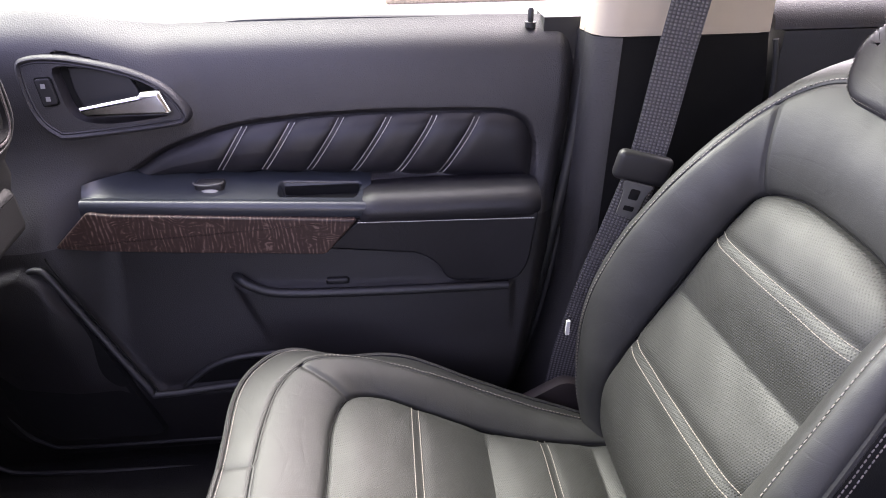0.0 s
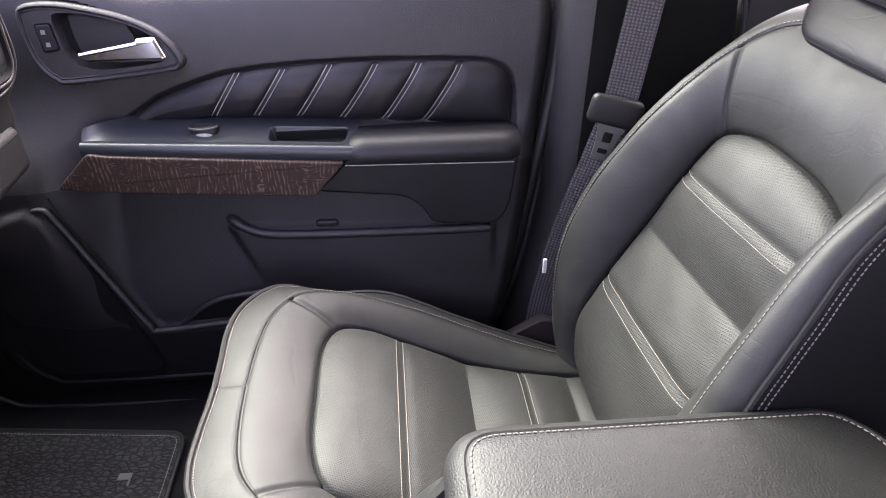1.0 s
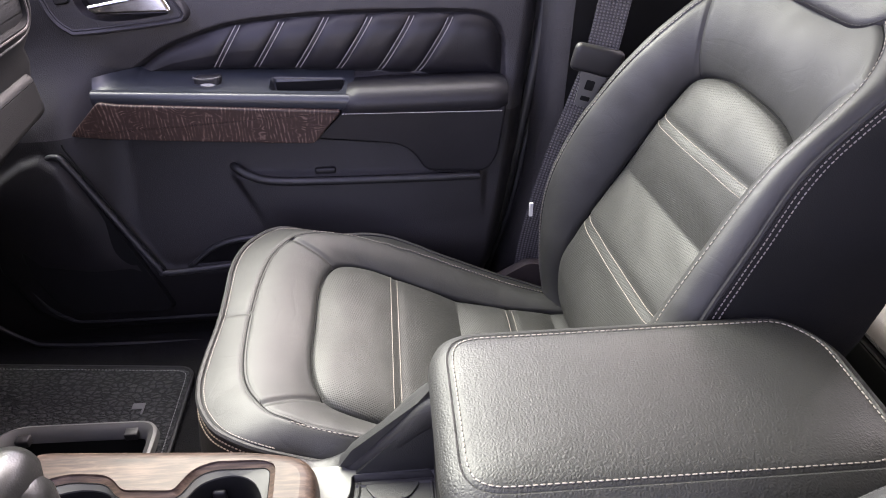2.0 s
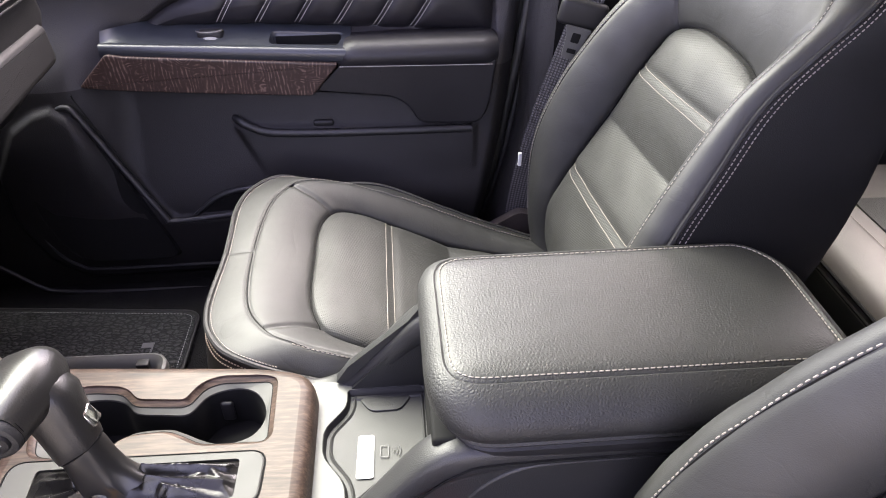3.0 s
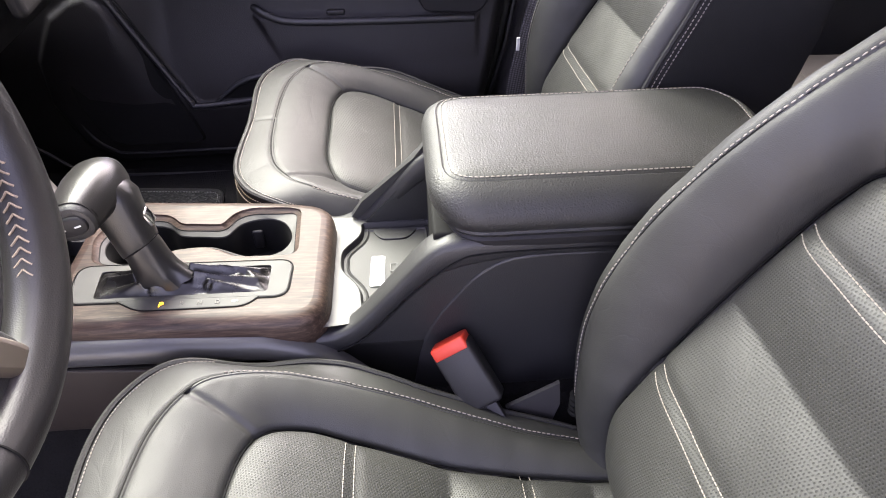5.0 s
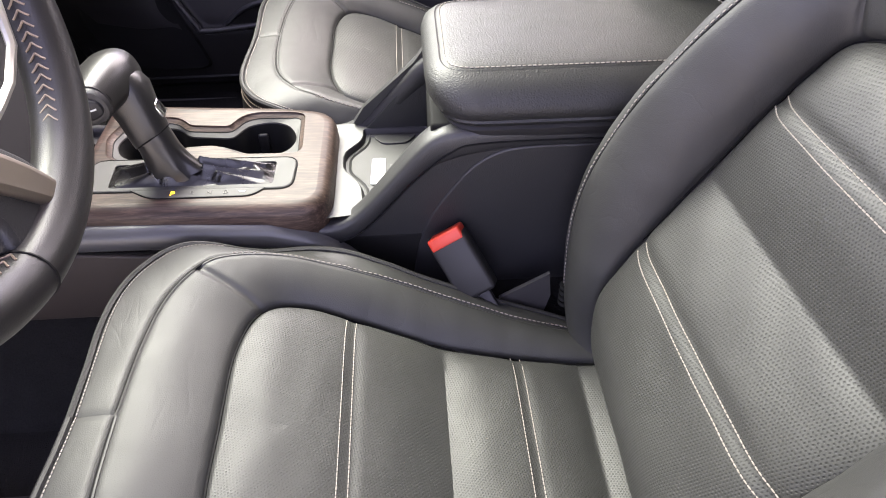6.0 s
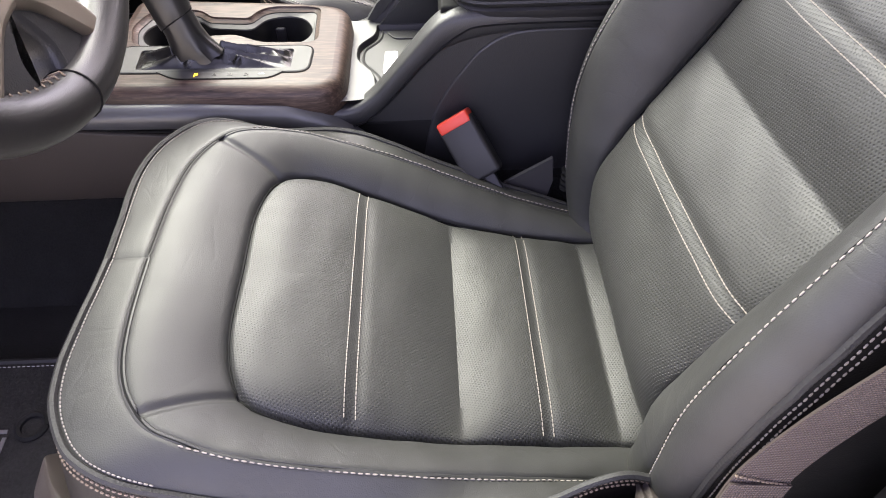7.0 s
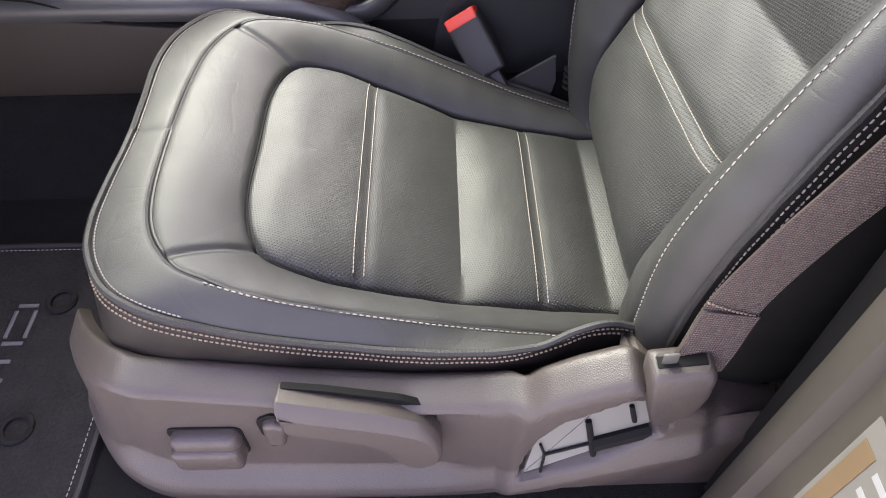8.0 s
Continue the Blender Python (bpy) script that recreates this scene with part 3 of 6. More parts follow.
def seat(place, label):
    s = thing("bucket_seat", label, "car seat", place, "front seats")
    p, n, tags, rows0 = CUSHION
    inn, out, side = split_surface(p, tags, rows0)
    cushion = part("cushion", out, SEAT, s, "smooth black leather cushion")
    part("cushion_side", side, SIDE_LOW_SHADED, cushion, "dull black leather side with shade in its colour")
    part("cushion_insert", inn, SEAT_IN, cushion, "perforated black leather insert")
    part("stitching", stitches(beside(p, n, tags, 2, 0.0062, 0.0011)[3 * PER : -3 * PER]), THREAD, cushion, "pale thread")
    front = beside(p, n, tags, 3, -0.0075, 0.0006)
    lead = np.concatenate([front[-7 * PER // 2 - 1 : -1], front[: 7 * PER // 2]])
    part("stitching", stitches(lead, 0.0042, 0.0032, 0.0007), THREAD, cushion, "pale thread along the front edge")
    part("seam", tube(row_at(p, n, tags, 1, 0, 0.0009)[:-1], 0.0014, 5, True), DEEP, cushion, "dark sewn seam")
    welt_seam(p, n, tags, 2, cushion)
    i3 = min(range(len(tags)), key=lambda j: abs(tags[j][0] + tags[j][1] - 3.0))
    rim = p[i3]
    part("piping", cord(rim + n[i3] * 0.0024, 0.0036), PIPING, cushion, "braided black piping")
    for down in (0.0085, 0.0150):
        part("stitching", stitches(beside(p, n, tags, 3, down, 0.0007), 0.0046, 0.0034, 0.0009), THREAD_TAN, cushion, "tan thread")
    for x in (0.149, 0.1585, 0.329, 0.3395):
        line = surface_line(CUSHION, 0, x, 0.0, 0.146 if x < 0.2 else 0.138, 0.0006)
        part("stitching", stitches(line, 0.0046, 0.0040, 0.0006), THREAD, cushion, "pale thread")
    p, n, tags, rows0 = BACKREST
    inn, out, side = split_surface(p, tags, rows0)
    back = part("backrest", out, SEAT, s, "smooth black leather backrest")
    part("backrest_side", side, SIDE_SHADED, back, "dull black leather side and rear, shade in its colour")
    part("backrest_insert", inn, BACK_IN, back, "perforated black leather insert")
    part("stitching", stitches(beside(p, n, tags, 2, 0.0050, 0.0011)), THREAD, back, "pale thread")
    part("seam", tube(row_at(p, n, tags, 1, 0, 0.0008)[:-1], 0.0013, 5, True), DEEP, back, "dark sewn seam")
    part("seam", tube(row_at(p, n, tags, 2, 0, 0.0006)[:-1], 0.0013, 5, True), DEEP, back, "dark sewn seam")
    i3 = min(range(len(tags)), key=lambda j: abs(tags[j][0] + tags[j][1] - 3.0))
    part("piping", cord(p[i3] + n[i3] * 0.001, 0.0036), PIPING, back, "braided black piping")
    for down in (0.0080, 0.0145):
        part("stitching", stitches(beside(p, n, tags, 3, down, 0.0007), 0.0050, 0.0036), THREAD, back, "pale thread")
    for z in (0.287, 0.297, 0.447, 0.457):
        line = surface_line(BACKREST, 2, z + 0.004, 0.065, 0.140, 0.0006)
        part("stitching", stitches(line, 0.0046, 0.0040, 0.0006), THREAD, back, "pale thread")
    # headrest
    ring = [(math.cos(a), math.sin(a)) for a in np.linspace(0, 2 * math.pi, 40, endpoint=False)]
    sup = lambda v, e: math.copysign(abs(v) ** e, v)  # noqa: E731
    rows = []
    for h in np.linspace(-1, 1, 17):
        k = (1 - abs(h) ** 3.2) ** (1 / 2.6) if abs(h) < 1 else 0.02
        rows.append([(0.700 + 0.03 * h + 0.055 * k * sup(c, 0.7), 0.125 * (0.45 + 0.55 * k) * sup(q, 0.6), 0.770 + 0.095 * h) for c, q in ring])
    rest = part("headrest", loft(rows), SEAT, s, "black leather headrest")
    part("seam", tube(rows[3], 0.0009, 5, True), DEEP, rest)
    for y in (-0.06, 0.06):
        part("headrest_post", tube([(0.67, y, 0.66), (0.69, y, 0.75)], 0.006, 10), CHROME, s)
    COLLAR = np.array(rounded([(-0.105, 0.630), (0.105, 0.630), (0.145, 0.680), (0.125, 0.715), (-0.125, 0.715), (-0.145, 0.680)], [0.045, 0.045, 0.04, 0.03, 0.03, 0.04], 7))
    fit = [[(0.618 + (z - 0.63) * 0.72 + d, y, z) for y, z in offset(COLLAR, i)] for i, d in ((0.0, 0.07), (-0.001, 0.012), (0.0, 0.004), (0.004, 0.0), (0.012, -0.003), (0.03, -0.004))]
    cover = part("headrest_cover", joined(loft(fit, False), filled([fit[-1]])), DOOR_LEATHER, s, "black leather headrest collar")
    part("seam", tube(fit[1], 0.0014, 6, True), DEEP, cover, "dark sewn seam")
    part("stitching", stitches([(x - 0.0008, y, z) for x, y, z in fit[3]] + [fit[3][0]], 0.005, 0.0036, 0.0006), PIPING, cover, "dark thread")
    # base under the cushion
    part("seat_base", box((-0.02, -0.21, -0.02), (0.48, 0.21, 0.075), 0.02), DEEP, s)
    part("seat_front", loft([[(x, y, z) for x, z in ((-0.046, 0.2), (-0.050, 0.12), (-0.040, 0.06), (0.0, 0.04), (0.03, 0.2))] for y in np.linspace(-0.19, 0.19, 9)]), BLACK, s, "black plastic front cover")
    return s


driver_seat = seat((0, -0.355, 0), "black leather driver seat with perforated insert and pale stitching")
passenger_seat = seat((0.06, 0.355, 0), "black leather passenger seat beside the centre armrest")


# ---- shell of the cabin ----
setting("floor", box((-1.0, -0.70, -0.06), (1.9, 0.80, -0.012), 0.0), CARPET, "dark carpeted car floor")
setting("roof", box((0.15, -0.72, 1.10), (1.7, 0.74, 1.14), 0.0), HEADLINER, "pale cloth headliner")
ground_xy = np.stack(np.meshgrid(np.linspace(-150, 150, 30), np.linspace(-150, 150, 30)), -1)
setting("ground", grid(np.concatenate([ground_xy, np.full((30, 30, 1), -0.62)], -1)), GROUND, "pale concrete ground outside")
setting("kerb", box((0.2, 8.2, -0.63), (14.0, 8.7, -0.52), 0.03), carpet("tan kerb stone", (0.25, 0.215, 0.16), 25), "tan kerb beyond the parking place")
setting("wall_firewall", box((-1.0, -0.72, -0.06), (-0.94, 0.86, 0.69), 0.0), CARPET, "dark firewall behind the dashboard")
setting("wall_hinge", box((-1.0, 0.80, -0.3), (-0.64, 0.88, 0.68), 0.0), BODY, "painted hinge panel")
setting("wall_kick", box((-1.0, -0.76, -0.3), (-0.66, -0.70, 0.68), 0.0), BODY, "painted kick panel")
setting("wall_rear_side", box((0.70, -0.80, -0.3), (1.68, -0.66, 0.66), 0.0), BLACK_SOFT, "dark rear side panel")
setting("pillar_rear", box((1.55, -0.78, 0.60), (1.68, 0.80, 1.10), 0.0), BEIGE, "beige rear cab frame")
setting("wall_rear", box((1.62, -0.72, -0.05), (1.68, 0.76, 0.62), 0.0), CARPET, "dark rear cabin wall")


# ---- passenger door ----
DOOR_EDGE = ([-0.10, 0.01, 0.10, 0.242, 0.308, 0.484, 0.588, 0.66], [0.29, 0.338, 0.392, 0.427, 0.442, 0.471, 0.480, 0.474])
DOOR_Y = ([-0.10, 0.0, 0.08, 0.15, 0.28, 0.34, 0.40, 0.46, 0.53, 0.58, 0.615, 0.635, 0.648, 0.655], [0.655, 0.640, 0.637, 0.640, 0.688, 0.706, 0.735, 0.752, 0.756, 0.763, 0.772, 0.782, 0.800, 0.835])
QUILT_TOP = spline([(-0.217, 0.434), (-0.168, 0.464), (-0.122, 0.489), (-0.037, 0.515), (0.045, 0.525), (0.126, 0.529), (0.208, 0.530), (0.332, 0.527), (0.380, 0.521), (0.404, 0.505), (0.413, 0.478)], 6, False)
QUILT = [tuple(q) for q in QUILT_TOP] + [(0.414, 0.42), (0.28, 0.43), (0.14, 0.44), (0.0, 0.448), (-0.12, 0.447)]
SPEAKER = [(-0.37, 0.340), (-0.340, 0.347), (-0.315, 0.332), (-0.190, 0.146), (-0.172, 0.134), (0.0, 0.142), (0.03, 0.02), (-0.36, 0.015), (-0.42, 0.06), (-0.455, 0.15), (-0.45, 0.24), (-0.41, 0.315)]
POCKET = [(-0.048, 0.288), (0.38, 0.272), (0.37, 0.06), (0.05, 0.03), (0.004, 0.189)]


RECESS = spline([(-0.258, 0.612), (-0.218, 0.612), (-0.161, 0.600), (-0.128, 0.590), (-0.118, 0.577), (-0.110, 0.549), (-0.127, 0.542), (-0.186, 0.536), (-0.218, 0.538), (-0.238, 0.545), (-0.249, 0.560), (-0.254, 0.580)], 4)


def door_panel(zs):
    us = np.linspace(0, 1, 330)
    z = np.repeat(zs[:, None], len(us), 1)
    x = -0.66 + us[None, :] * (np.interp(zs, *DOOR_EDGE)[:, None] + 0.66)
    y = smooth_profile(z, *DOOR_Y)
    # rise of the sill towards the mirror
    lift = 0.025 * step(x + 0.20, 0.22)
    d = polygon_distance(x, z, SPEAKER)
    y = y - 0.012 * step(d, 0.014)
    d = polygon_distance(x, z, POCKET)
    face = np.interp(z, [0.03, 0.15, 0.28], [0.632, 0.644, 0.680])
    y = y + step(d, 0.012) * (np.minimum(face, y) - y)
    d = polygon_distance(x, z, QUILT)
    y = y + step(d - 0.004, 0.010) * 0.012
    # fuller part round the door handle
    d = polygon_distance(x, z, [(-0.7, 0.70), (-0.30, 0.68), (-0.18, 0.655), (-0.125, 0.625), (-0.095, 0.585), (-0.10, 0.54), (-0.16, 0.49), (-0.25, 0.43), (-0.33, 0.36), (-0.7, 0.36)])
    y = y - 0.010 * step(d, 0.06)
    # the front of the panel swells inwards below the handle
    y = y - 0.046 * step(x + 0.262, 0.10) * step(0.21 - z, 0.18) * step(z - 0.455, 0.14)
    y = y + 0.03 * step(polygon_distance(x, z, RECESS), 0.004)
    # rounded rear edge
    y = y + 0.03 * np.clip((us[None, :] - 0.975) / 0.025, 0, 1) ** 2
    z = z + lift * np.clip((z - 0.50) / 0.15, 0, 1)
    return grid(np.stack([x, y, z], -1))


door = thing("door_1", "black passenger door with quilted leather insert and wood strip", "car door", kind="structure")
part("upper_panel", door_panel(np.r_[np.linspace(0.372, 0.60, 110), np.linspace(0.602, 0.655, 28)]), DOOR_UP, door, "dark grey soft plastic panel")
part("lower_panel", door_panel(np.linspace(-0.10, 0.372, 110)), DOOR_LOW, door, "black plastic lower panel")


def dish(outline, levels, y0, cap=True):
    """Rings of an outline (x, z), scaled about its middle by f and set at y0 + d, for each (f, d)."""
    p = np.array(outline, float)
    mid = (p.max(0) + p.min(0)) / 2
    rings = []
    for f, d in levels:
        q = mid + (p - mid) * f
        rings.append(np.stack([q[:, 0], np.full(len(q), y0 + d), q[:, 1]], 1))
    v, fc = loft(rings, False)
    if cap:
        n = len(p)
        fc = fc + [tuple((len(rings) - 1) * n + j for j in range(n))]
    return v, fc


# quilted insert with six double seams
QUILT_SEAMS = [((-0.063, 0.452), (-0.015, 0.522)), ((0.001, 0.449), (0.055, 0.526)), ((0.068, 0.446), (0.127, 0.531)), ((0.135, 0.441), (0.196, 0.529)), ((0.202, 0.436), (0.264, 0.529)), ((0.266, 0.431), (0.328, 0.527))]


def quilt_y(x, z):
    d = polygon_distance(x, z, QUILT)
    y = 0.756 - 0.020 * (1 - np.exp(np.minimum(d, 0) / 0.012))
    for (x0, z0), (x1, z1) in QUILT_SEAMS:
        for off in (0.0, 0.0075):
            line = x - (x0 + off + (x1 - x0) * (z - z0) / (z1 - z0))
            y = y + 0.0018 * np.exp(-((line / 0.0025) ** 2))
        y = y + 0.0042 * np.exp(-(((x - (x0 + 0.004 + (x1 - x0) * (z - z0) / (z1 - z0))) / 0.012) ** 2))
    return y


def quilt_skin():
    xs = np.linspace(-0.217, 0.414, 260)
    up = np.interp(xs, QUILT_TOP[:, 0], QUILT_TOP[:, 1])
    low = np.interp(xs, [-0.217, -0.12, 0.0, 0.14, 0.28, 0.414], [0.434, 0.447, 0.448, 0.440, 0.430, 0.418])
    k = np.hanning(13)
    up = np.convolve(np.r_[np.full(6, up[0]), up, np.full(6, up[-1])], k / k.sum(), "valid")
    t = np.linspace(0, 1, 56)[:, None]
    x = np.repeat(xs[None], 56, 0)
    z = low + (np.maximum(up, low + 0.001) - low) * t
    return grid(np.stack([x, quilt_y(x, z), z], -1))


quilt = part("quilted_insert", quilt_skin(), DOOR_LEATHER, door, "padded black leather insert")
for (x0, z0), (x1, z1) in QUILT_SEAMS:
    for off in (0.0, 0.0075):
        t = np.linspace(0.03, 0.97, 24)
        x, z = x0 + off + (x1 - x0) * t, z0 + (z1 - z0) * t
        part("stitching", stitches(np.stack([x, quilt_y(x, z) - 0.0012, z], 1), 0.0048, 0.0038, 0.0006), THREAD_DOOR, quilt, "pale thread")

# armrest: switch panel, pad and body
PULL = rounded([(0.034, 0.694), (0.142, 0.694), (0.150, 0.729), (0.034, 0.729)], 0.008)


def fall(x):
    """The panel drops gently towards the rear."""
    return 0.0065 - 0.055 * (x + 0.084)


def switch_skin():
    """Dished top with the pull cup sunk into it and a soft front edge."""
    rows = []
    for x in np.linspace(-0.238, 0.166, 150):
        k = np.clip((x + 0.238) / 0.06, 0.02, 1) ** 0.8
        tip, rear = 0.672, 0.758 - 0.062 * (1 - k)
        ys = np.r_[np.linspace(rear, tip + 0.014, 26), tip + 0.009, tip + 0.004, tip + 0.0005, tip - 0.001, tip - 0.001, tip + 0.002, tip + 0.008, rear]
        zs = np.r_[np.linspace(0.447, 0.432, 26), 0.4325, 0.4315, 0.428, 0.424, 0.414, 0.409, 0.406, 0.405] + fall(x)
        d = polygon_distance(np.full(26, x), ys[:26], PULL)
        zs[:26] -= 0.020 * step(d, 0.005)
        rows.append(np.stack([np.full(len(ys), x), ys, zs], 1))
    return grid(np.array(rows))


switch_panel = part("switch_panel", switch_skin(), GLOSS, door, "satin blue black switch panel")
part("pull_cup", prism(offset(PULL, 0.004), 0.001, Matrix.Translation((0, 0, 0.4215 + fall(0.09))), 0.0), DEEP, switch_panel, "floor of the sunk pull cup")
part("pull_cup_wall", box((0.038, 0.7262, 0.417), (0.148, 0.7278, 0.4335), 0.0), DEEP, switch_panel)
part("pull_cup_lip", tube(spline([(0.034, 0.7315, 0.4395), (0.095, 0.7318, 0.4365), (0.150, 0.7315, 0.4335)], 8, False), 0.0014), SILVER, switch_panel)
sw = part("window_switch", box((-0.088, 0.706, 0.430), (-0.046, 0.732, 0.4520), 0.006), BLACK, switch_panel, "black window switch with a bright rim")
part("paddle", loft([[(x, 0.700 + 0.010 * t, 0.4400 + 0.010 * t - 0.006 * t * t - 0.010 * abs((x + 0.067) / 0.021) ** 3) for t in np.linspace(0, 1, 7)] + [(x, 0.708, 0.430), (x, 0.701, 0.430)] for x in np.linspace(-0.086, -0.048, 9)]), GREYMARK, sw, "pale lifted edge of the switch")
part("switch_rim", tube([(-0.067 + 0.021 * math.cos(a), 0.712 + 0.013 * math.sin(a), 0.4525) for a in np.linspace(math.pi, 2 * math.pi, 14)], 0.0016), SILVER, sw)

pad_rings = []
for x in np.linspace(0.15, 0.416, 28):
    e = min((x - 0.15) / 0.022, (0.416 - x) / 0.03, 1.0)
    k = max(0.05, 1 - (1 - max(e, 0)) ** 2) ** 0.5
    mid = (0.71, 0.415)
    sec = [(0.752, 0.43), (0.73, 0.433), (0.70, 0.4355), (0.684, 0.433), (0.671, 0.425), (0.665, 0.414), (0.666, 0.402), (0.671, 0.394), (0.70, 0.39), (0.752, 0.39)]
    pad_rings.append([(x + (0.42 - z) * (-0.35 if x < 0.2 else 0.0), mid[0] + (y - mid[0]) * (0.7 + 0.3 * k), mid[1] + (z - mid[1]) * (0.75 + 0.25 * k)) for y, z in sec])
arm = part("armrest_pad", loft(pad_rings), DOOR_LEATHER, door, "padded black leather armrest")
part("stitching", stitches([(x, 0.6665, 0.3985 - 0.02 * (x - 0.15)) for x in np.linspace(0.145, 0.405, 40)], 0.0048, 0.0038), THREAD_DOOR, arm, "pale thread")
BODY_OUT = rounded([(0.148, 0.402), (0.097, 0.353), (0.235, 0.338), (0.262, 0.318), (0.276, 0.287), (0.385, 0.281), (0.402, 0.31), (0.414, 0.40)], [0.008, 0.008, 0.03, 0.03, 0.02, 0.02, 0.02, 0.008])
part("armrest_body", prism(BODY_OUT, 0.057, on_door(0.73), 0.004, 3), DOOR_LEATHER, door, "black soft armrest body")
WOOD_OUT = rounded([(-0.284, 0.380), (-0.228, 0.434), (-0.20, 0.429), (0.145, 0.4045), (0.096, 0.350), (-0.10, 0.363), (-0.231, 0.373)], 0.007)
part("wood_strip", prism(WOOD_OUT, 0.052, on_door(0.716), 0.0025, 2), WOOD_D, door, "dark brown figured wood strip")
lip = spline([(-0.050, 0.700, 0.300), (-0.040, 0.684, 0.301), (-0.022, 0.679, 0.291), (0.015, 0.677, 0.279), (0.10, 0.676, 0.275), (0.25, 0.677, 0.272), (0.372, 0.680, 0.270)], 10, False)
part("pocket_lip", tube(lip, 0.0075, 10), BLACK_SOFT, door, "rounded lip of the map pocket")
part("pocket_clip", box((0.088, 0.684, 0.283), (0.124, 0.694, 0.294), 0.004), BLACK, door)
arch = spline([(-0.150, 0.640, 0.130), (-0.130, 0.640, 0.147), (-0.100, 0.641, 0.170), (-0.062, 0.642, 0.184), (-0.01, 0.643, 0.189), (0.05, 0.643, 0.189)], 8, False)
part("bottle_holder_rim", tube(arch, 0.005, 10), BLACK_SOFT, door)
part("bottle_holder", prism([(p[0], p[2]) for p in arch] + [(0.05, 0.13), (-0.15, 0.125)], 0.012, on_door(0.6520)), DEEP, door, "dark bottle holder opening")
GRILLE = rounded([(-0.318, 0.336), (-0.300, 0.336), (-0.196, 0.118), (-0.180, 0.066), (-0.198, 0.058), (-0.352, 0.060), (-0.382, 0.095), (-0.408, 0.168), (-0.412, 0.224), (-0.384, 0.280)], 0.018)
gv, gf = dish(GRILLE, [(1.02, 0.006), (1.0, 0.0), (0.985, -0.003), (0.97, -0.0025)], 0.6195)
gv = [(x, y + 0.21 * max(0.0, z - 0.14), z) for x, y, z in gv]
part("speaker_grille", (gv, gf), DEEP, door, "black perforated speaker grille")
TRIM = spline([(-0.345, 0.664, 0.322), (-0.334, 0.664, 0.341), (-0.317, 0.662, 0.347), (-0.300, 0.657, 0.334), (-0.245, 0.641, 0.238), (-0.192, 0.624, 0.150), (-0.174, 0.622, 0.138), (-0.06, 0.626, 0.145), (0.06, 0.628, 0.153)], 8, False)
part("door_edge_trim", tube(TRIM, 0.0055, 10), BLACK_SOFT, door, "rounded black trim round the speaker")
part("trim_gap", tube(TRIM + np.array([0.0065, 0.002, 0.0045]), 0.0016, 6), DEEP, door)
part("door_edge_line", tube(spline([(-0.352, 0.668, 0.345), (-0.410, 0.660, 0.278), (-0.437, 0.652, 0.225), (-0.433, 0.637, 0.161), (-0.405, 0.626, 0.084), (-0.372, 0.624, 0.049), (-0.328, 0.624, 0.038), (-0.118, 0.626, 0.036), (0.30, 0.628, 0.033)], 6, False), 0.003), BLACK_SOFT, door)
part("panel_gap", tube(spline([(-0.296, 0.654, 0.372), (-0.290, 0.652, 0.355), (-0.240, 0.634, 0.262)], 6, False), 0.0013, 6), DEEP, door)
# inner handle
BEZEL = spline([(-0.306, 0.614), (-0.294, 0.625), (-0.261, 0.627), (-0.218, 0.621), (-0.156, 0.605), (-0.114, 0.583), (-0.090, 0.553), (-0.090, 0.537), (-0.115, 0.530), (-0.245, 0.518), (-0.271, 0.523), (-0.291, 0.543), (-0.302, 0.574)], 5)


TIP = 0.20  # the door leans outwards towards the window


def on_lean(y):
    return Matrix(((1, 0, 0, 0), (0, TIP, -1, y - TIP * 0.53), (0, 1, 0, 0), (0, 0, 0, 1)))


def ring_at(outline, inset, y):
    q = offset(outline, inset)
    return np.stack([q[:, 0], y + TIP * (q[:, 1] - 0.53), q[:, 1]], 1)


steps = [ring_at(BEZEL, i, y) for i, y in ((-0.006, 0.765), (-0.002, 0.740), (0.0, 0.7365), (0.002, 0.7355), (0.004, 0.7365), (0.0055, 0.7385), (0.007, 0.7375), (0.0085, 0.7385))]
hole = ring_at(RECESS, 0.0, 0.7385)
bezel = part("handle_bezel", joined(loft(steps, False), filled([steps[-1], hole]), loft([hole, ring_at(RECESS, 0.001, 0.741), ring_at(RECESS, 0.004, 0.757)], False)), DOOR_UP, door, "dark grey handle surround with a double rim")
part("handle_bowl", filled([ring_at(RECESS, 0.003, 0.7565)]), DEEP, bezel, "black recess behind the handle")
part("bowl_plate", prism(rounded([(-0.243, 0.610), (-0.222, 0.610), (-0.164, 0.598), (-0.152, 0.577), (-0.152, 0.566), (-0.233, 0.558), (-0.240, 0.581)], 0.004), 0.006, on_lean(0.757), 0.002), BLACK, bezel, "black back plate")
part("handle_lever", prism(rounded([(-0.230, 0.562), (-0.148, 0.575), (-0.144, 0.580), (-0.118, 0.581), (-0.104, 0.552), (-0.109, 0.548), (-0.137, 0.548), (-0.218, 0.548), (-0.229, 0.555)], [0.003, 0.004, 0.003, 0.004, 0.003, 0.003, 0.01, 0.004, 0.003]), 0.016, on_lean(0.741), 0.0055, 3), CHROME, door, "polished chrome inner door handle")
lock = part("lock_switch", prism(rounded([(-0.284, 0.599), (-0.264, 0.600), (-0.257, 0.566), (-0.277, 0.563)], 0.004), 0.005, on_lean(0.740), 0.0015), BLACK, door, "black lock switch with two marks")
part("switch_gap", prism(rounded([(-0.286, 0.601), (-0.262, 0.602), (-0.255, 0.564), (-0.279, 0.561)], 0.005), 0.0022, on_lean(0.740), 0.0), DEEP, lock)
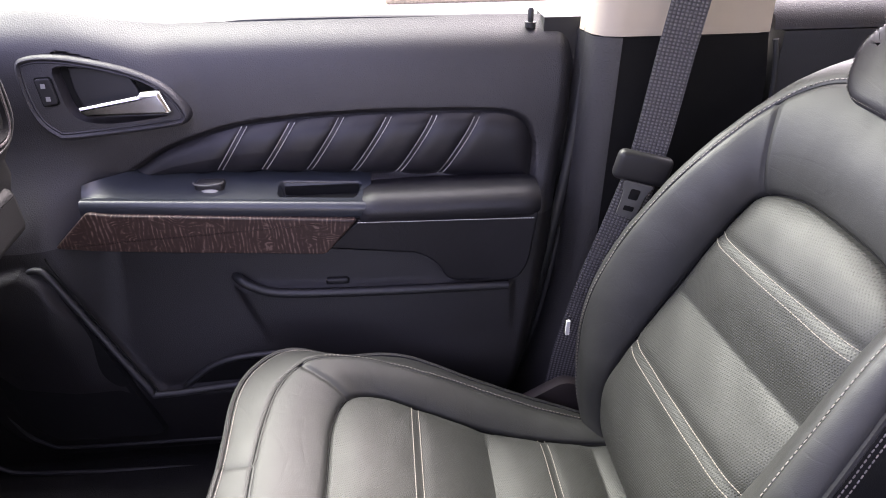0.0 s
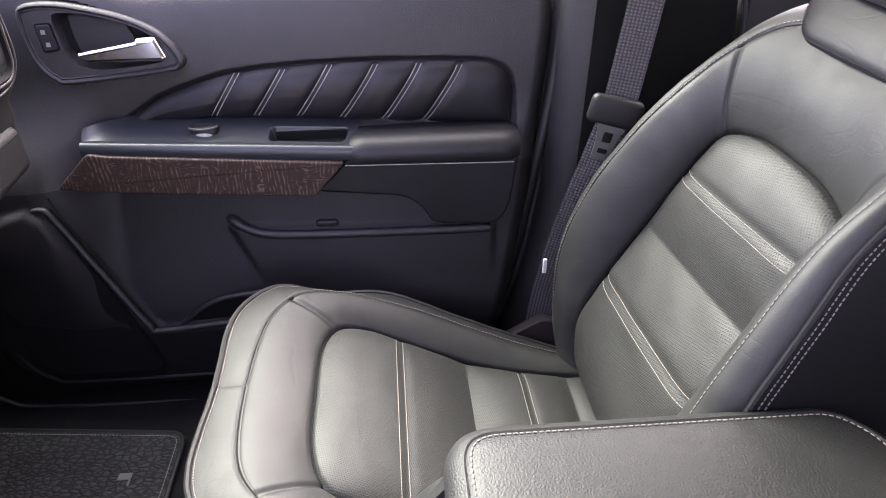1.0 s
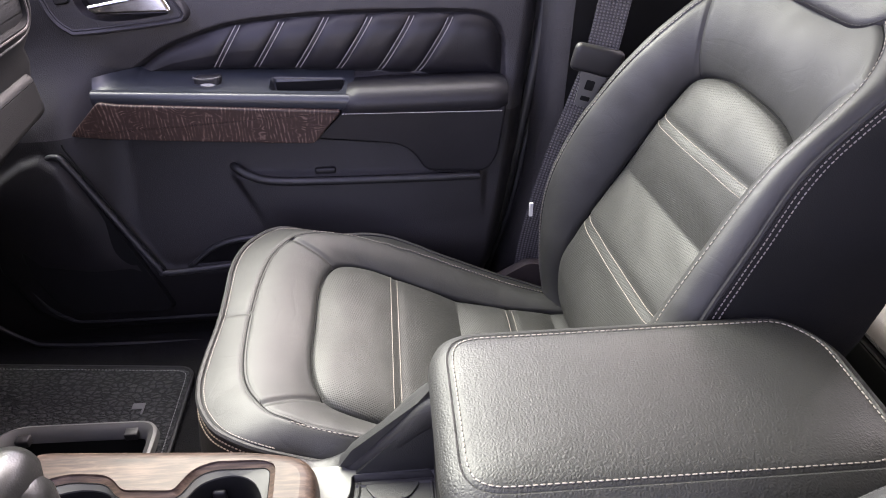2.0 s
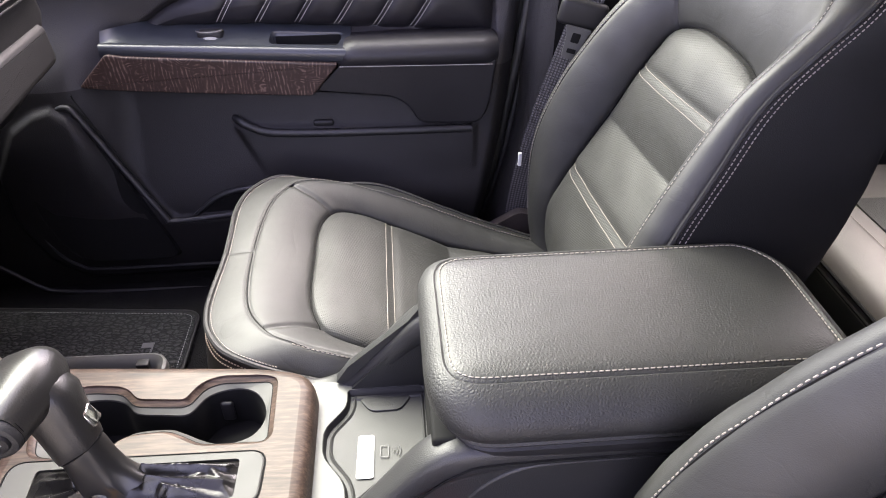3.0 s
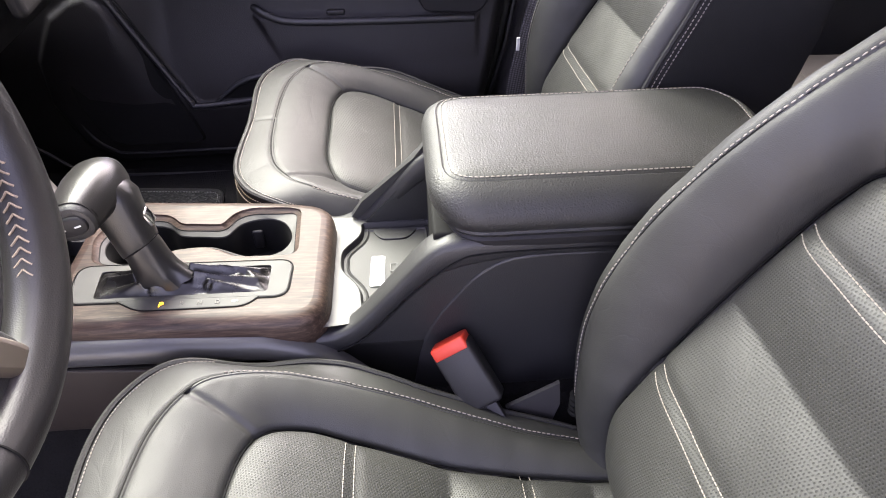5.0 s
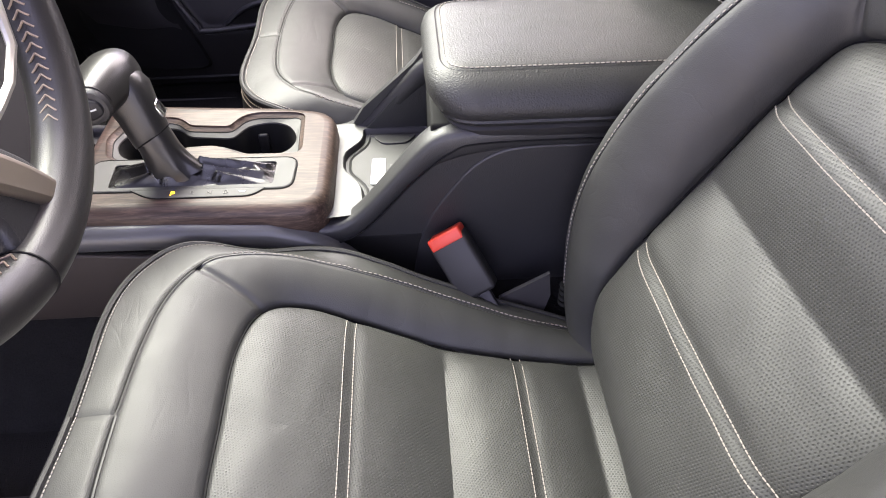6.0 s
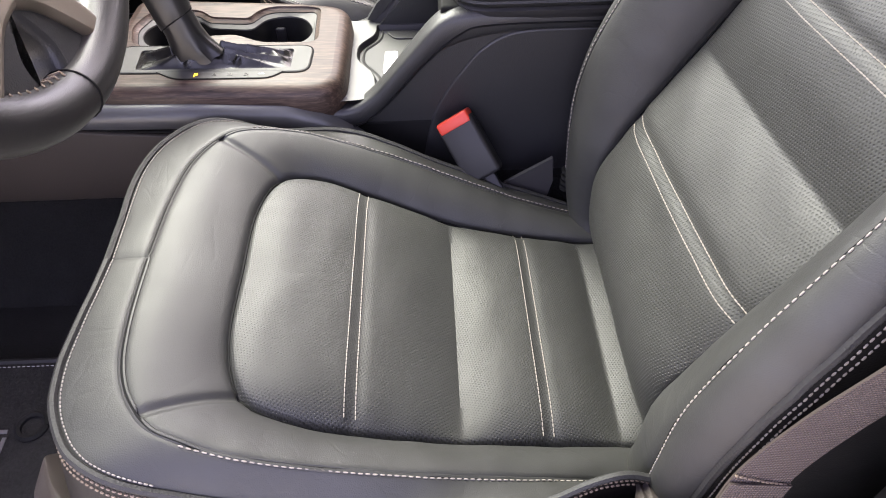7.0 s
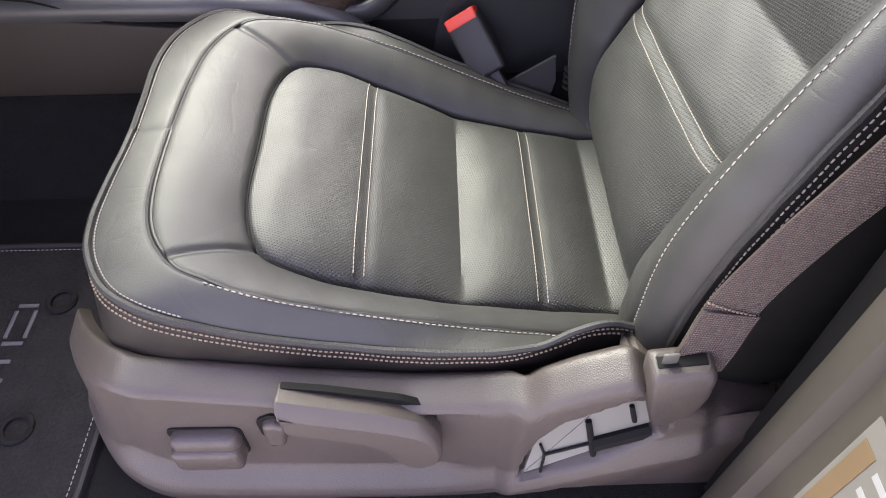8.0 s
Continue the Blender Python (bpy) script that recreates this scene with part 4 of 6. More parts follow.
for x, z in ((-0.273, 0.590), (-0.269, 0.573)):
    part("mark", prism([(x - 0.0035, z - 0.003), (x + 0.0025, z - 0.003), (x + 0.0025, z + 0.003), (x - 0.0035, z + 0.003)], 0.0006, on_lean(0.7352)), GREYMARK, lock)
pin = part("lock_pin", tube([(0.411, 0.797, 0.640), (0.411, 0.797, 0.648), (0.411, 0.797, 0.6485), (0.411, 0.797, 0.664), (0.411, 0.797, 0.668)], [0.008, 0.008, 0.0042, 0.005, 0.003], 12), BLACK, door, "black door lock pin")
# window sill seal
part("window_seal", tube(spline([(-0.12, 0.842, 0.650), (0.1, 0.843, 0.651), (0.3, 0.843, 0.648), (0.49, 0.842, 0.645)], 8, False), [0.001] * 4 + [0.005] * 21, 8), RUBBER, door, "black window seal")
part("door_skin", box((-0.66, 0.85, -0.25), (0.47, 0.88, 0.645), 0.01), BODY, door, "outer door skin")
part("door_inside", box((-0.66, 0.805, -0.10), (0.30, 0.845, 0.60), 0.0), DEEP, door)

setting("wall_jamb", box((0.43, 0.79, -0.30), (0.62, 0.845, 0.655), 0.0), BLACK, "black door opening behind the seal")
# door seals and sill
seal = spline([(0.492, 0.765, 0.72), (0.490, 0.764, 0.60), (0.477, 0.760, 0.46), (0.447, 0.750, 0.28), (0.42, 0.735, 0.15), (0.375, 0.715, 0.03), (0.33, 0.70, -0.05)], 10, False)
setting("trim", tube(seal, 0.0085, 10), RUBBER, "black door seal")
setting("trim_1", tube(seal + np.array([0.018, 0.012, 0]), 0.006, 10), BLACK_SOFT, "painted door opening edge")
setting("sill", loft([[(x, y, z) for y, z in ((0.60, -0.06), (0.60, -0.035), (0.615, -0.022), (0.70, -0.018), (0.80, -0.018), (0.80, -0.06))] for x in np.linspace(-0.9, 1.6, 30)]), BLACK, "black door sill plate")
setting("trim_2", tube(spline([(-0.60, 0.625, 0.12), (-0.505, 0.622, 0.048), (-0.458, 0.620, 0.008), (-0.40, 0.618, -0.008), (-0.137, 0.617, -0.016), (0.40, 0.617, -0.018)], 6, False), 0.004), BLACK_SOFT, "rounded edge of the sill plate")
setting("wall_sill", box((-0.9, 0.80, -0.30), (1.6, 0.86, -0.02), 0.01), BODY, "painted rocker panel")


# ---- pillar and belt on the passenger side ----
def pillar(z_list, front, rear, depth, material, name, label, behind=None):
    rings = []
    for z in z_list:
        f, r, d = np.interp(z, *front), np.interp(z, *rear), np.interp(z, *depth)
        rings.append([(f - 0.012, d + 0.06, z), (f - 0.004, d + 0.022, z), (f + 0.010, d + 0.006, z), (f + 0.035, d, z), (r - 0.03, d, z), (r - 0.008, d + 0.006, z), (r, d + 0.03, z), (r, d + 0.08, z), (f, d + 0.08, z)])
    if not behind:
        setting(name, loft(rings), material, label)
        return
    setting(name, loft([r[:4] + [(r[3][0], r[3][1] + 0.03, r[3][2]), (r[0][0], r[0][1] + 0.02, r[0][2])] for r in rings]), material, label)
    # rear flat takes a near-black material in place of the shadow behind the belt
    setting(name + "_flat", loft([[(r[3][0], r[3][1] + 0.0015, r[3][2])] + r[4:8] + [(r[3][0], r[3][1] + 0.06, r[3][2])] for r in rings]), behind, "flat of the lower pillar, shade behind the belt in its black")


P_FRONT = ([-0.06, 0.054, 0.242, 0.64, 1.1], [0.395, 0.418, 0.478, 0.492, 0.50])
P_REAR = ([-0.06, 0.56, 0.65, 1.1], [0.76, 0.757, 0.745, 0.70])
P_DEPTH = ([-0.06, 0.3, 0.64, 1.1], [0.685, 0.705, 0.722, 0.66])
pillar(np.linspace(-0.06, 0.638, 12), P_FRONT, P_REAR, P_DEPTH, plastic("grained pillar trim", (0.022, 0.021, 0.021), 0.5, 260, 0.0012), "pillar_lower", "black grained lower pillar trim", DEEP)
pillar(np.linspace(0.640, 1.10, 10), P_FRONT, P_REAR, ([0.64, 1.1], [0.7195, 0.66]), BEIGE, "pillar_upper", "beige upper pillar trim")


def ribbon(path, across, width, thick=0.0016):
    """A flat strap with its own (across, along) coordinates in metres."""
    p = resample(path, 0.01)
    d = np.gradient(p, axis=0)
    d /= np.linalg.norm(d, axis=1)[:, None]
    a = np.asarray(across, float)
    a = a - (d @ a)[:, None] * d if a.ndim == 1 else a
    a /= np.linalg.norm(a, axis=1)[:, None]
    nrm = np.cross(a, d)
    h, w = thick / 2, width / 2
    rings = [[q - s * w + n * h, q + s * w + n * h, q + s * w - n * h, q - s * w - n * h] for q, s, n in zip(p, a, nrm)]
    return loft(rings), len(p)


def strap(name, path, across, width, material, parent, label=""):
    (v, f), n = ribbon(path, across, width)
    ob = part(name, (v, f), material, parent, label)
    uv = ob.data.uv_layers.new(name="along")
    for loop in ob.data.loops:
        k = loop.vertex_index
        uv.data[loop.index].uv = ((width if k % 4 in (1, 2) else 0.0) , 0.01 * (k // 4))
    return ob


belt = thing("seat_belt", "dark grey seat belt hanging on the pillar", "seat belt", group="seat belts")
belt_path = spline([(0.63, 0.665, 0.98), (0.60, 0.645, 0.82), (0.570, 0.632, 0.66), (0.545, 0.622, 0.50), (0.520, 0.612, 0.42), (0.487, 0.610, 0.31), (0.462, 0.618, 0.18), (0.45, 0.63, 0.05)], 8, False)
strap("webbing", belt_path, (1, -0.25, 0), 0.047, WEB, belt, "dark grey woven webbing")
turn = pose(0.536, 0.610, 0.491, 0, 12, -8)
sleeve = part("belt_guide", box((-0.038, -0.010, -0.021), (0.038, 0.010, 0.021), 0.009, 4, turn), BLACK, belt, "black plastic belt stop")
tg = pose(0.524, 0.6035, 0.448, 0, 14, -8)
part("tongue", joined(prism(rounded([(-0.021, 0.026), (0.021, 0.026), (0.015, 0.006), (0.013, -0.026), (-0.013, -0.026), (-0.015, 0.006)], 0.004), 0.0035, tg @ facing_far(-0.004), 0.001)), SILVER, belt, "grey metal buckle tongue")
part("tongue_slot", box((-0.0075, -0.0052, 0.0), (0.0075, 0.0, 0.017), 0.003, 2, tg), DEEP, belt)
part("tongue_slot", box((-0.0075, -0.0052, -0.017), (0.0075, 0.0, -0.009), 0.002, 2, tg), DEEP, belt)
part("side_tag", box((0.440, 0.570, 0.247), (0.446, 0.5745, 0.272), 0.001), WHITE, passenger_seat).matrix_parent_inverse = passenger_seat.matrix_basis.inverted()

# rear door behind the pillar
rear_door = thing("door_2", "dark rear door panel with a pale ledge", "car door", kind="structure")
part("door_panel", loft([[(x, y, z) for y, z in ((0.69, -0.06), (0.70, 0.2), (0.725, 0.45), (0.733, 0.638), (0.80, 0.638), (0.80, -0.06))] for x in np.linspace(0.765, 1.6, 12)]), BLACK_SOFT, rear_door, "black lower door panel")
part("window_ledge", loft([[(x, y, z) for y, z in ((0.735, 0.640), (0.737, 0.652), (0.76, 0.676), (0.79, 0.684), (0.80, 0.684), (0.80, 0.640))] for x in np.linspace(0.75, 1.6, 12)]), DOOR_UP, rear_door, "grey window ledge")
part("window_seal", tube([(0.74, 0.805, 0.690), (1.6, 0.805, 0.690)], 0.006), RUBBER, rear_door)
part("door_skin", box((0.75, 0.82, -0.25), (1.6, 0.86, 0.67), 0.01), BODY, rear_door)
part("seal", tube(spline([(0.748, 0.722, 0.63), (0.757, 0.716, 0.55), (0.757, 0.705, 0.3), (0.757, 0.69, 0.0)], 8, False), 0.004), RUBBER, rear_door)


# ---- centre console ----
def cons_z(x, y):
    return 0.2655 - 0.030 * x


console = thing("centre_console", "black centre console with wood shifter surround", "car console")
BEZ = rounded([(-0.176, -0.100), (0.131, -0.104), (0.131, 0.104), (0.06, 0.118), (-0.172, 0.132)], [0.03, 0.045, 0.045, 0.02, 0.03], 8)
CUPS = spline([(-0.140, 0.045), (-0.128, 0.070), (-0.102, 0.078), (-0.076, 0.073), (-0.058, 0.057), (-0.030, 0.053), (-0.001, 0.053), (0.017, 0.078), (0.045, 0.086), (0.066, 0.076), (0.076, 0.050), (0.067, 0.026), (0.042, 0.017), (0.020, 0.023), (0.002, 0.032), (-0.018, 0.039), (-0.054, 0.036), (-0.075, 0.018), (-0.102, 0.010), (-0.130, 0.020)], 5)
CUPS = offset(CUPS, -0.0035)
CUP_RIM = rounded([(-0.150, 0.045), (-0.138, 0.082), (-0.112, 0.089), (-0.077, 0.085), (-0.060, 0.066), (-0.004, 0.062), (0.010, 0.088), (0.026, 0.095), (0.083, 0.094), (0.086, 0.011), (0.020, 0.011), (0.001, 0.022), (-0.018, 0.031), (-0.058, 0.027), (-0.079, 0.006), (-0.105, 0.000), (-0.140, 0.006)], 0.010, 5)
CUP_STEP = offset(CUP_RIM, -0.006)
PLATE = rounded([(-0.152, -0.066), (0.086, -0.065), (0.088, -0.005), (-0.154, -0.005)], 0.016, 6)
outer = np.array(BEZ)
rings = [at_z(offset(outer, 0.016), cons_z)]
for i, d in ((0.011, 0.0006), (0.006, 0.003), (0.002, 0.0075), (0.0, 0.014), (-0.001, 0.03), (-0.001, 0.046)):
    r = at_z(offset(outer, i), cons_z)
    r[:, 2] -= d
    rings.append(r)
rim_skin = loft(rings, False)
top_face = filled([rings[0], at_z(CUP_STEP, cons_z), at_z(offset(PLATE, 0.004), cons_z)])
shoulder = [at_z(CUP_STEP, cons_z), at_z(offset(CUP_STEP, 0.0008), lambda x, y: cons_z(x, y) - 0.0024), at_z(CUP_RIM, lambda x, y: cons_z(x, y) - 0.0055)]
part("wood_surround", joined(top_face, rim_skin, loft(shoulder, False)), WOOD_C, console, "brown open-grain wood surround")
low_rim = at_z(offset(CUP_RIM, 0.0004), lambda x, y: cons_z(x, y) - 0.0062)
low_hole = at_z(CUPS, lambda x, y: cons_z(x, y) - 0.0095)
part("cup_holder_rim", joined(filled([low_rim, low_hole]), loft([low_hole, at_z(offset(CUPS, 0.001), lambda x, y: cons_z(x, y) - 0.014)], False)), PLATE_GREY, console, "silver cup holder rim")
part("rim_gap", tube(low_rim, 0.0006, 5, True), DEEP, console)
r1 = []
for i, d in ((0.000, -0.010), (0.003, -0.02), (0.005, -0.075), (0.010, -0.082)):
    q = at_z(offset(CUPS, i), cons_z)
    q[:, 2] += d
    r1.append(q)
v, f = loft(r1, False)
f = f + [tuple(3 * len(CUPS) + j for j in range(len(CUPS)))]
cup = part("cup_holder", (v, f), DEEP, console, "deep black double cup holder")
for x, y in ((0.03, 0.082), (-0.085, 0.083)):
    part("cup_clip", box((x - 0.007, y - 0.004, 0.215), (x + 0.007, y + 0.002, 0.243), 0.003), BLACK, cup)

# shifter
BOOT = rounded([(-0.124, -0.060), (0.064, -0.057), (0.064, -0.013), (-0.127, -0.015)], 0.005, 4)
pr = []
for i, d in ((-0.0005, -0.001), (0.0, 0.0008), (0.0012, 0.0014)):
    q = at_z(offset(PLATE, i), cons_z)
    q[:, 2] += d
    pr.append(q)
hole = at_z(BOOT, cons_z)
hole[:, 2] += 0.0012
down = hole.copy()
down[:, 2] -= 0.008
shifter = thing("gear_shifter", "black leather gear lever in its wrinkled boot", "gear lever")
plate = part("shifter_plate", joined(loft(pr, False), filled([pr[-1], hole]), loft([hole, down], False)), PLATE_GREY, shifter, "satin grey shifter plate")
part("plate_gap", tube(at_z(offset(PLATE, -0.0012), lambda x, y: cons_z(x, y) + 0.0002), 0.0009, 5, True), DEEP, shifter)
TONGUE = rounded([(-0.100, -0.063), (0.058, -0.062), (0.042, -0.0785), (-0.072, -0.0805)], [0.002, 0.002, 0.012, 0.012], 5)
tz = [at_z(TONGUE, cons_z), at_z(TONGUE, cons_z), at_z(offset(TONGUE, 0.002), cons_z)]
tz[1][:, 2] += 0.0008
tz[2][:, 2] += 0.0012
v, f = loft(tz, False)
part("strip_gap", tube(at_z(TONGUE, lambda x, y: cons_z(x, y) + 0.0006), 0.0008, 5, True), DEEP, shifter)
gear = part("gear_display", (v, f + [tuple(2 * len(TONGUE) + j for j in range(len(TONGUE)))]), PLATE_GREY, shifter, "grey gear indicator strip")


def letter(text, size, m, material, name, parent):
    cu = bpy.data.curves.new("letter", "FONT")
    cu.body, cu.size, cu.extrude, cu.align_x, cu.align_y = text, size, 0.0004, "CENTER", "CENTER"
    tmp = bpy.data.objects.new("letter", cu)
    me = bpy.data.meshes.new_from_object(tmp)
    bpy.data.objects.remove(tmp)
    me.transform(m)
    me.materials.append(material)
    ob = new(name, me)
    ob.parent = parent
    return ob


letter("P", 0.0105, pose(-0.048, -0.0730, cons_z(-0.046, 0) + 0.0016), LIT, "letter", gear)
for text, x in (("R", -0.026), ("N", -0.007), ("D", 0.012)):
    letter(text, 0.0080, pose(x, -0.0715, cons_z(x, 0) + 0.0014), LABEL, "letter", gear)
part("mark", box((0.027, -0.0712, cons_z(0.03, 0) + 0.0010), (0.034, -0.0698, cons_z(0.03, 0) + 0.0016), 0.0), WHITE, gear)


FOLDS = [((-0.02, -0.030), (0.062, -0.020), 0.013), ((-0.015, -0.040), (0.060, -0.040), 0.011), ((0.0, -0.045), (0.050, -0.056), 0.008), ((-0.01, -0.024), (0.040, -0.014), 0.008), ((0.030, -0.016), (0.062, -0.052), 0.007), ((0.005, -0.050), (0.040, -0.022), 0.007), ((-0.08, -0.040), (-0.124, -0.030), 0.010), ((-0.07, -0.050), (-0.115, -0.057), 0.009), ((-0.085, -0.030), (-0.12, -0.018), 0.008), ((-0.06, -0.052), (-0.04, -0.058), 0.008)]


def boot_skin():
    """Leather that rises round the lever, with sharp tent-like folds running to the edge."""
    u, v = np.meshgrid(np.linspace(-0.127, 0.065, 150), np.linspace(-0.060, -0.013, 60))
    z = cons_z(u, v) - 0.002
    r = np.hypot((u + 0.050) / 1.5, v + 0.036)
    edge = np.minimum.reduce([u + 0.127, 0.065 - u, v + 0.060, -0.013 - v])
    rise = np.clip(edge / 0.012, 0, 1)
    wob = np.array([noise.noise((a * 40, b * 40, 2.0)) for a, b in zip(u.ravel(), v.ravel())]).reshape(u.shape)
    lift = 0.016 * np.exp(-((r / 0.022) ** 2)) + 0.003 * np.exp(-((r / 0.05) ** 2))
    top = np.zeros_like(u)
    for (ax, ay_), (bx, by), h in FOLDS:
        dx, dy = bx - ax, by - ay_
        t = np.clip(((u - ax) * dx + (v - ay_) * dy) / (dx * dx + dy * dy), 0, 1)
        d = np.hypot(u - ax - t * dx, v - ay_ - t * dy) + 0.0015 * wob
        w = 0.010 + 0.004 * t
        top = np.maximum(top, 1.4 * h * (1 - 0.5 * t) * np.clip(1 - d / w, 0, 1) ** 1.3)
    shape = lift + top
    for _ in range(2):
        shape[1:-1, 1:-1] = (shape[1:-1, 1:-1] * 4 + shape[:-2, 1:-1] + shape[2:, 1:-1] + shape[1:-1, :-2] + shape[1:-1, 2:]) / 8
    fine = np.array([abs(noise.noise((a * 40, b * 75, 7.0))) for a, b in zip(u.ravel(), v.ravel())]).reshape(u.shape)
    z += rise * (shape + 0.0008 * wob + 0.0022 * fine)
    return grid(np.stack([u, v, z], -1))


part("shifter_boot", boot_skin(), leather("glossy boot leather", (0.007, 0.0065, 0.0065), 0.27, 700, 0.0002, False), shifter, "glossy wrinkled black leather boot")


def bar(stations, power=0.85):
    """A lofted bar through stations of (centre, half axis, other half axis)."""
    rings = []
    for c, a, b in stations:
        rings.append([Vector(c) + Vector(a) * math.copysign(abs(math.cos(w)) ** power, math.cos(w)) + Vector(b) * math.copysign(abs(math.sin(w)) ** power, math.sin(w)) for w in np.linspace(0, 2 * math.pi, 28, endpoint=False)])
    return loft(rings)


st = []
ax1, ax2 = Vector((0.86, 0.1, 0.5)).normalized(), Vector((0, 1, -0.25)).normalized()
for c, r1, r2 in (((-0.048, -0.036, 0.260), 0.037, 0.021), ((-0.052, -0.035, 0.270), 0.031, 0.019), ((-0.056, -0.0345, 0.281), 0.027, 0.020), ((-0.059, -0.033, 0.295), 0.0235, 0.019), ((-0.063, -0.031, 0.312), 0.0218, 0.0190), ((-0.066, -0.030, 0.3195), 0.0212, 0.0188)):
    st.append((c, ax1 * r1, ax2 * r2))


def creased(shape, amp):
    """Soft folds running down a leather sleeve."""
    v, f = shape
    out = []
    for x, y, z in v:
        k = amp * np.clip((0.325 - z) / 0.03, 0, 1) * (abs(noise.noise((x * 55 + z * 20, y * 55, z * 26))) * 2 - 0.5)
        out.append((x + k, y - k, z))
    return out, f


part("boot_neck", creased(bar(st), 0.003), Nodes("glossy neck leather", (0.012, 0.0115, 0.0115), 0.32).m, shifter, "glossy leather lever sleeve")
st = []
for c, r1, r2 in (((-0.0655, -0.030, 0.3185), 0.0228, 0.0205), ((-0.067, -0.029, 0.324), 0.0236, 0.0213), ((-0.070, -0.027, 0.334), 0.0238, 0.0218), ((-0.075, -0.022, 0.352), 0.0255, 0.0235), ((-0.080, -0.018, 0.370), 0.029, 0.026), ((-0.085, -0.017, 0.386), 0.028, 0.027), ((-0.088, -0.017, 0.398), 0.024, 0.024), ((-0.09, -0.017, 0.408), 0.010, 0.010)):
    high = max(0.0, c[2] - 0.36)
    st.append((Vector(c) - Vector((0, 0, 0.35 * high)), ax1 * r1 * (1 - 3 * high), ax2 * r2 * (1 - 3 * high)))
st2 = []
ay, az = Vector((0.95, 0, 0.31)).normalized(), Vector((-0.31, 0, 0.95)).normalized()
for c, r1, r2 in (((-0.095, 0.020, 0.388), 0.010, 0.008), ((-0.095, 0.014, 0.389), 0.024, 0.020), ((-0.0955, 0.002, 0.390), 0.032, 0.027), ((-0.0965, -0.020, 0.390), 0.034, 0.029), ((-0.098, -0.040, 0.390), 0.031, 0.0275), ((-0.0995, -0.058, 0.389), 0.0265, 0.025), ((-0.100, -0.068, 0.3885), 0.0235, 0.0235)):
    st2.append((Vector(c) - Vector((0, 0, 0.004)), ay * r1 * 0.93, az * r2 * 0.89))
st4 = []
for c, r1, r2 in (((-0.100, -0.066, 0.3880), 0.0240, 0.0225), ((-0.100, -0.071, 0.3875), 0.0240, 0.0225), ((-0.100, -0.0745, 0.3870), 0.0225, 0.0205), ((-0.100, -0.0755, 0.3870), 0.018, 0.016)):
    st4.append((Vector(c) - Vector((0, 0, 0.004)), ay * r1 * 0.9, az * r2 * 0.89))
GRIP = plastic("knob grip", (0.015, 0.0145, 0.014), 0.34, 380, 0.0003)
knob = part("shift_knob", bar(st2, 0.8), GRIP, shifter, "dark grey leather pistol grip knob")
part("knob_stem", bar(st), GRIP, knob, "smooth lower half of the grip")
part("knob_collar", bar(st4), BLACK_SOFT, knob, "black end collar")
part("knob_seam", tube([Vector(c) + ay * (r1 + 0.0002) * math.cos(w) + az * (r2 + 0.0002) * math.sin(w) for c, r1, r2 in [((-0.100, -0.0657, 0.384), 0.0222, 0.0208)] for w in np.linspace(0, 2 * math.pi, 30)], 0.0009, 5), DEEP, knob)
part("stem_seam", tube([Vector((-0.0656, -0.030, 0.3188)) + ax1 * 0.0230 * math.cos(w) + ax2 * 0.0207 * math.sin(w) for w in np.linspace(0, 2 * math.pi, 30)], 0.0010, 5), DEEP, knob)
pad_m = Matrix.Translation((-0.1005, -0.0755, 0.3825)) @ Matrix.Rotation(radians(-18), 4, "Y")
st3 = [(Vector((0, d, 0)), Vector((0.0172 * k, 0, 0)), Vector((0, 0, 0.0112 * k))) for d, k in ((0.004, 1.0), (-0.001, 1.0), (-0.003, 0.94), (-0.004, 0.8), (-0.004, 0.1))]
v, f = bar(st3)
btn = part("thumb_switch", ([pad_m @ Vector(q) for q in v], f), BLACK, knob, "black thumb switch marked plus and minus")
for off, parts in ((-0.0085, ((0.0034, 0.0008), (0.0008, 0.0034))), (0.0085, ((0.0034, 0.0008),))):
    part("mark", joined(*[box((off - a, -0.0048, -b), (off + a, -0.0040, b), 0.0, 1, pad_m) for a, b in parts]), WHITE, btn)
part("knob_button", box((-0.004, -0.008, -0.010), (0.005, 0.008, 0.010), 0.003, 3, pose(-0.0525, -0.021, 0.349, 0, -24, 0)), CHROME, knob, "silver release button")

# tray and charging pad behind the wood
TRAY = rounded([(0.100, -0.092), (0.160, -0.085), (0.25, -0.06), (0.25, 0.100), (0.16, 0.108), (0.100, 0.108)], 0.02, 5)
PADLINE = rounded([(0.163, 0.094), (0.163, 0.070), (0.139, 0.040), (0.139, 0.006), (0.163, -0.028), (0.166, -0.062), (0.255, -0.062), (0.255, 0.094)], [0.004, 0.012, 0.012, 0.012, 0.012, 0.006, 0.004, 0.004], 5)
zt = 0.2345
part("pad_edge", loft([at_z(offset(PADLINE, -0.0005), zt + 0.0004), at_z(offset(PADLINE, 0.0008), zt - 0.001), at_z(offset(PADLINE, 0.003), zt - 0.008)], False), BLACK, console, "dark step round the charging pad")
part("tray_surround", filled([at_z(TRAY, zt), at_z(PADLINE, zt)]), SILVER, console, "bright silver tray surround")
v = at_z(offset(PADLINE, 0.0025), zt - 0.0075)
charger = part("charging_pad", joined(filled([v]), loft([at_z(offset(PADLINE, 0.006), zt - 0.0075), at_z(offset(PADLINE, 0.008), zt - 0.0055), at_z(offset(PADLINE, 0.010), zt - 0.0075)], False)), plastic("pale rubber pad", (0.030, 0.030, 0.029), 0.6, 500, 0.0002), console, "grey rubber charging pad")
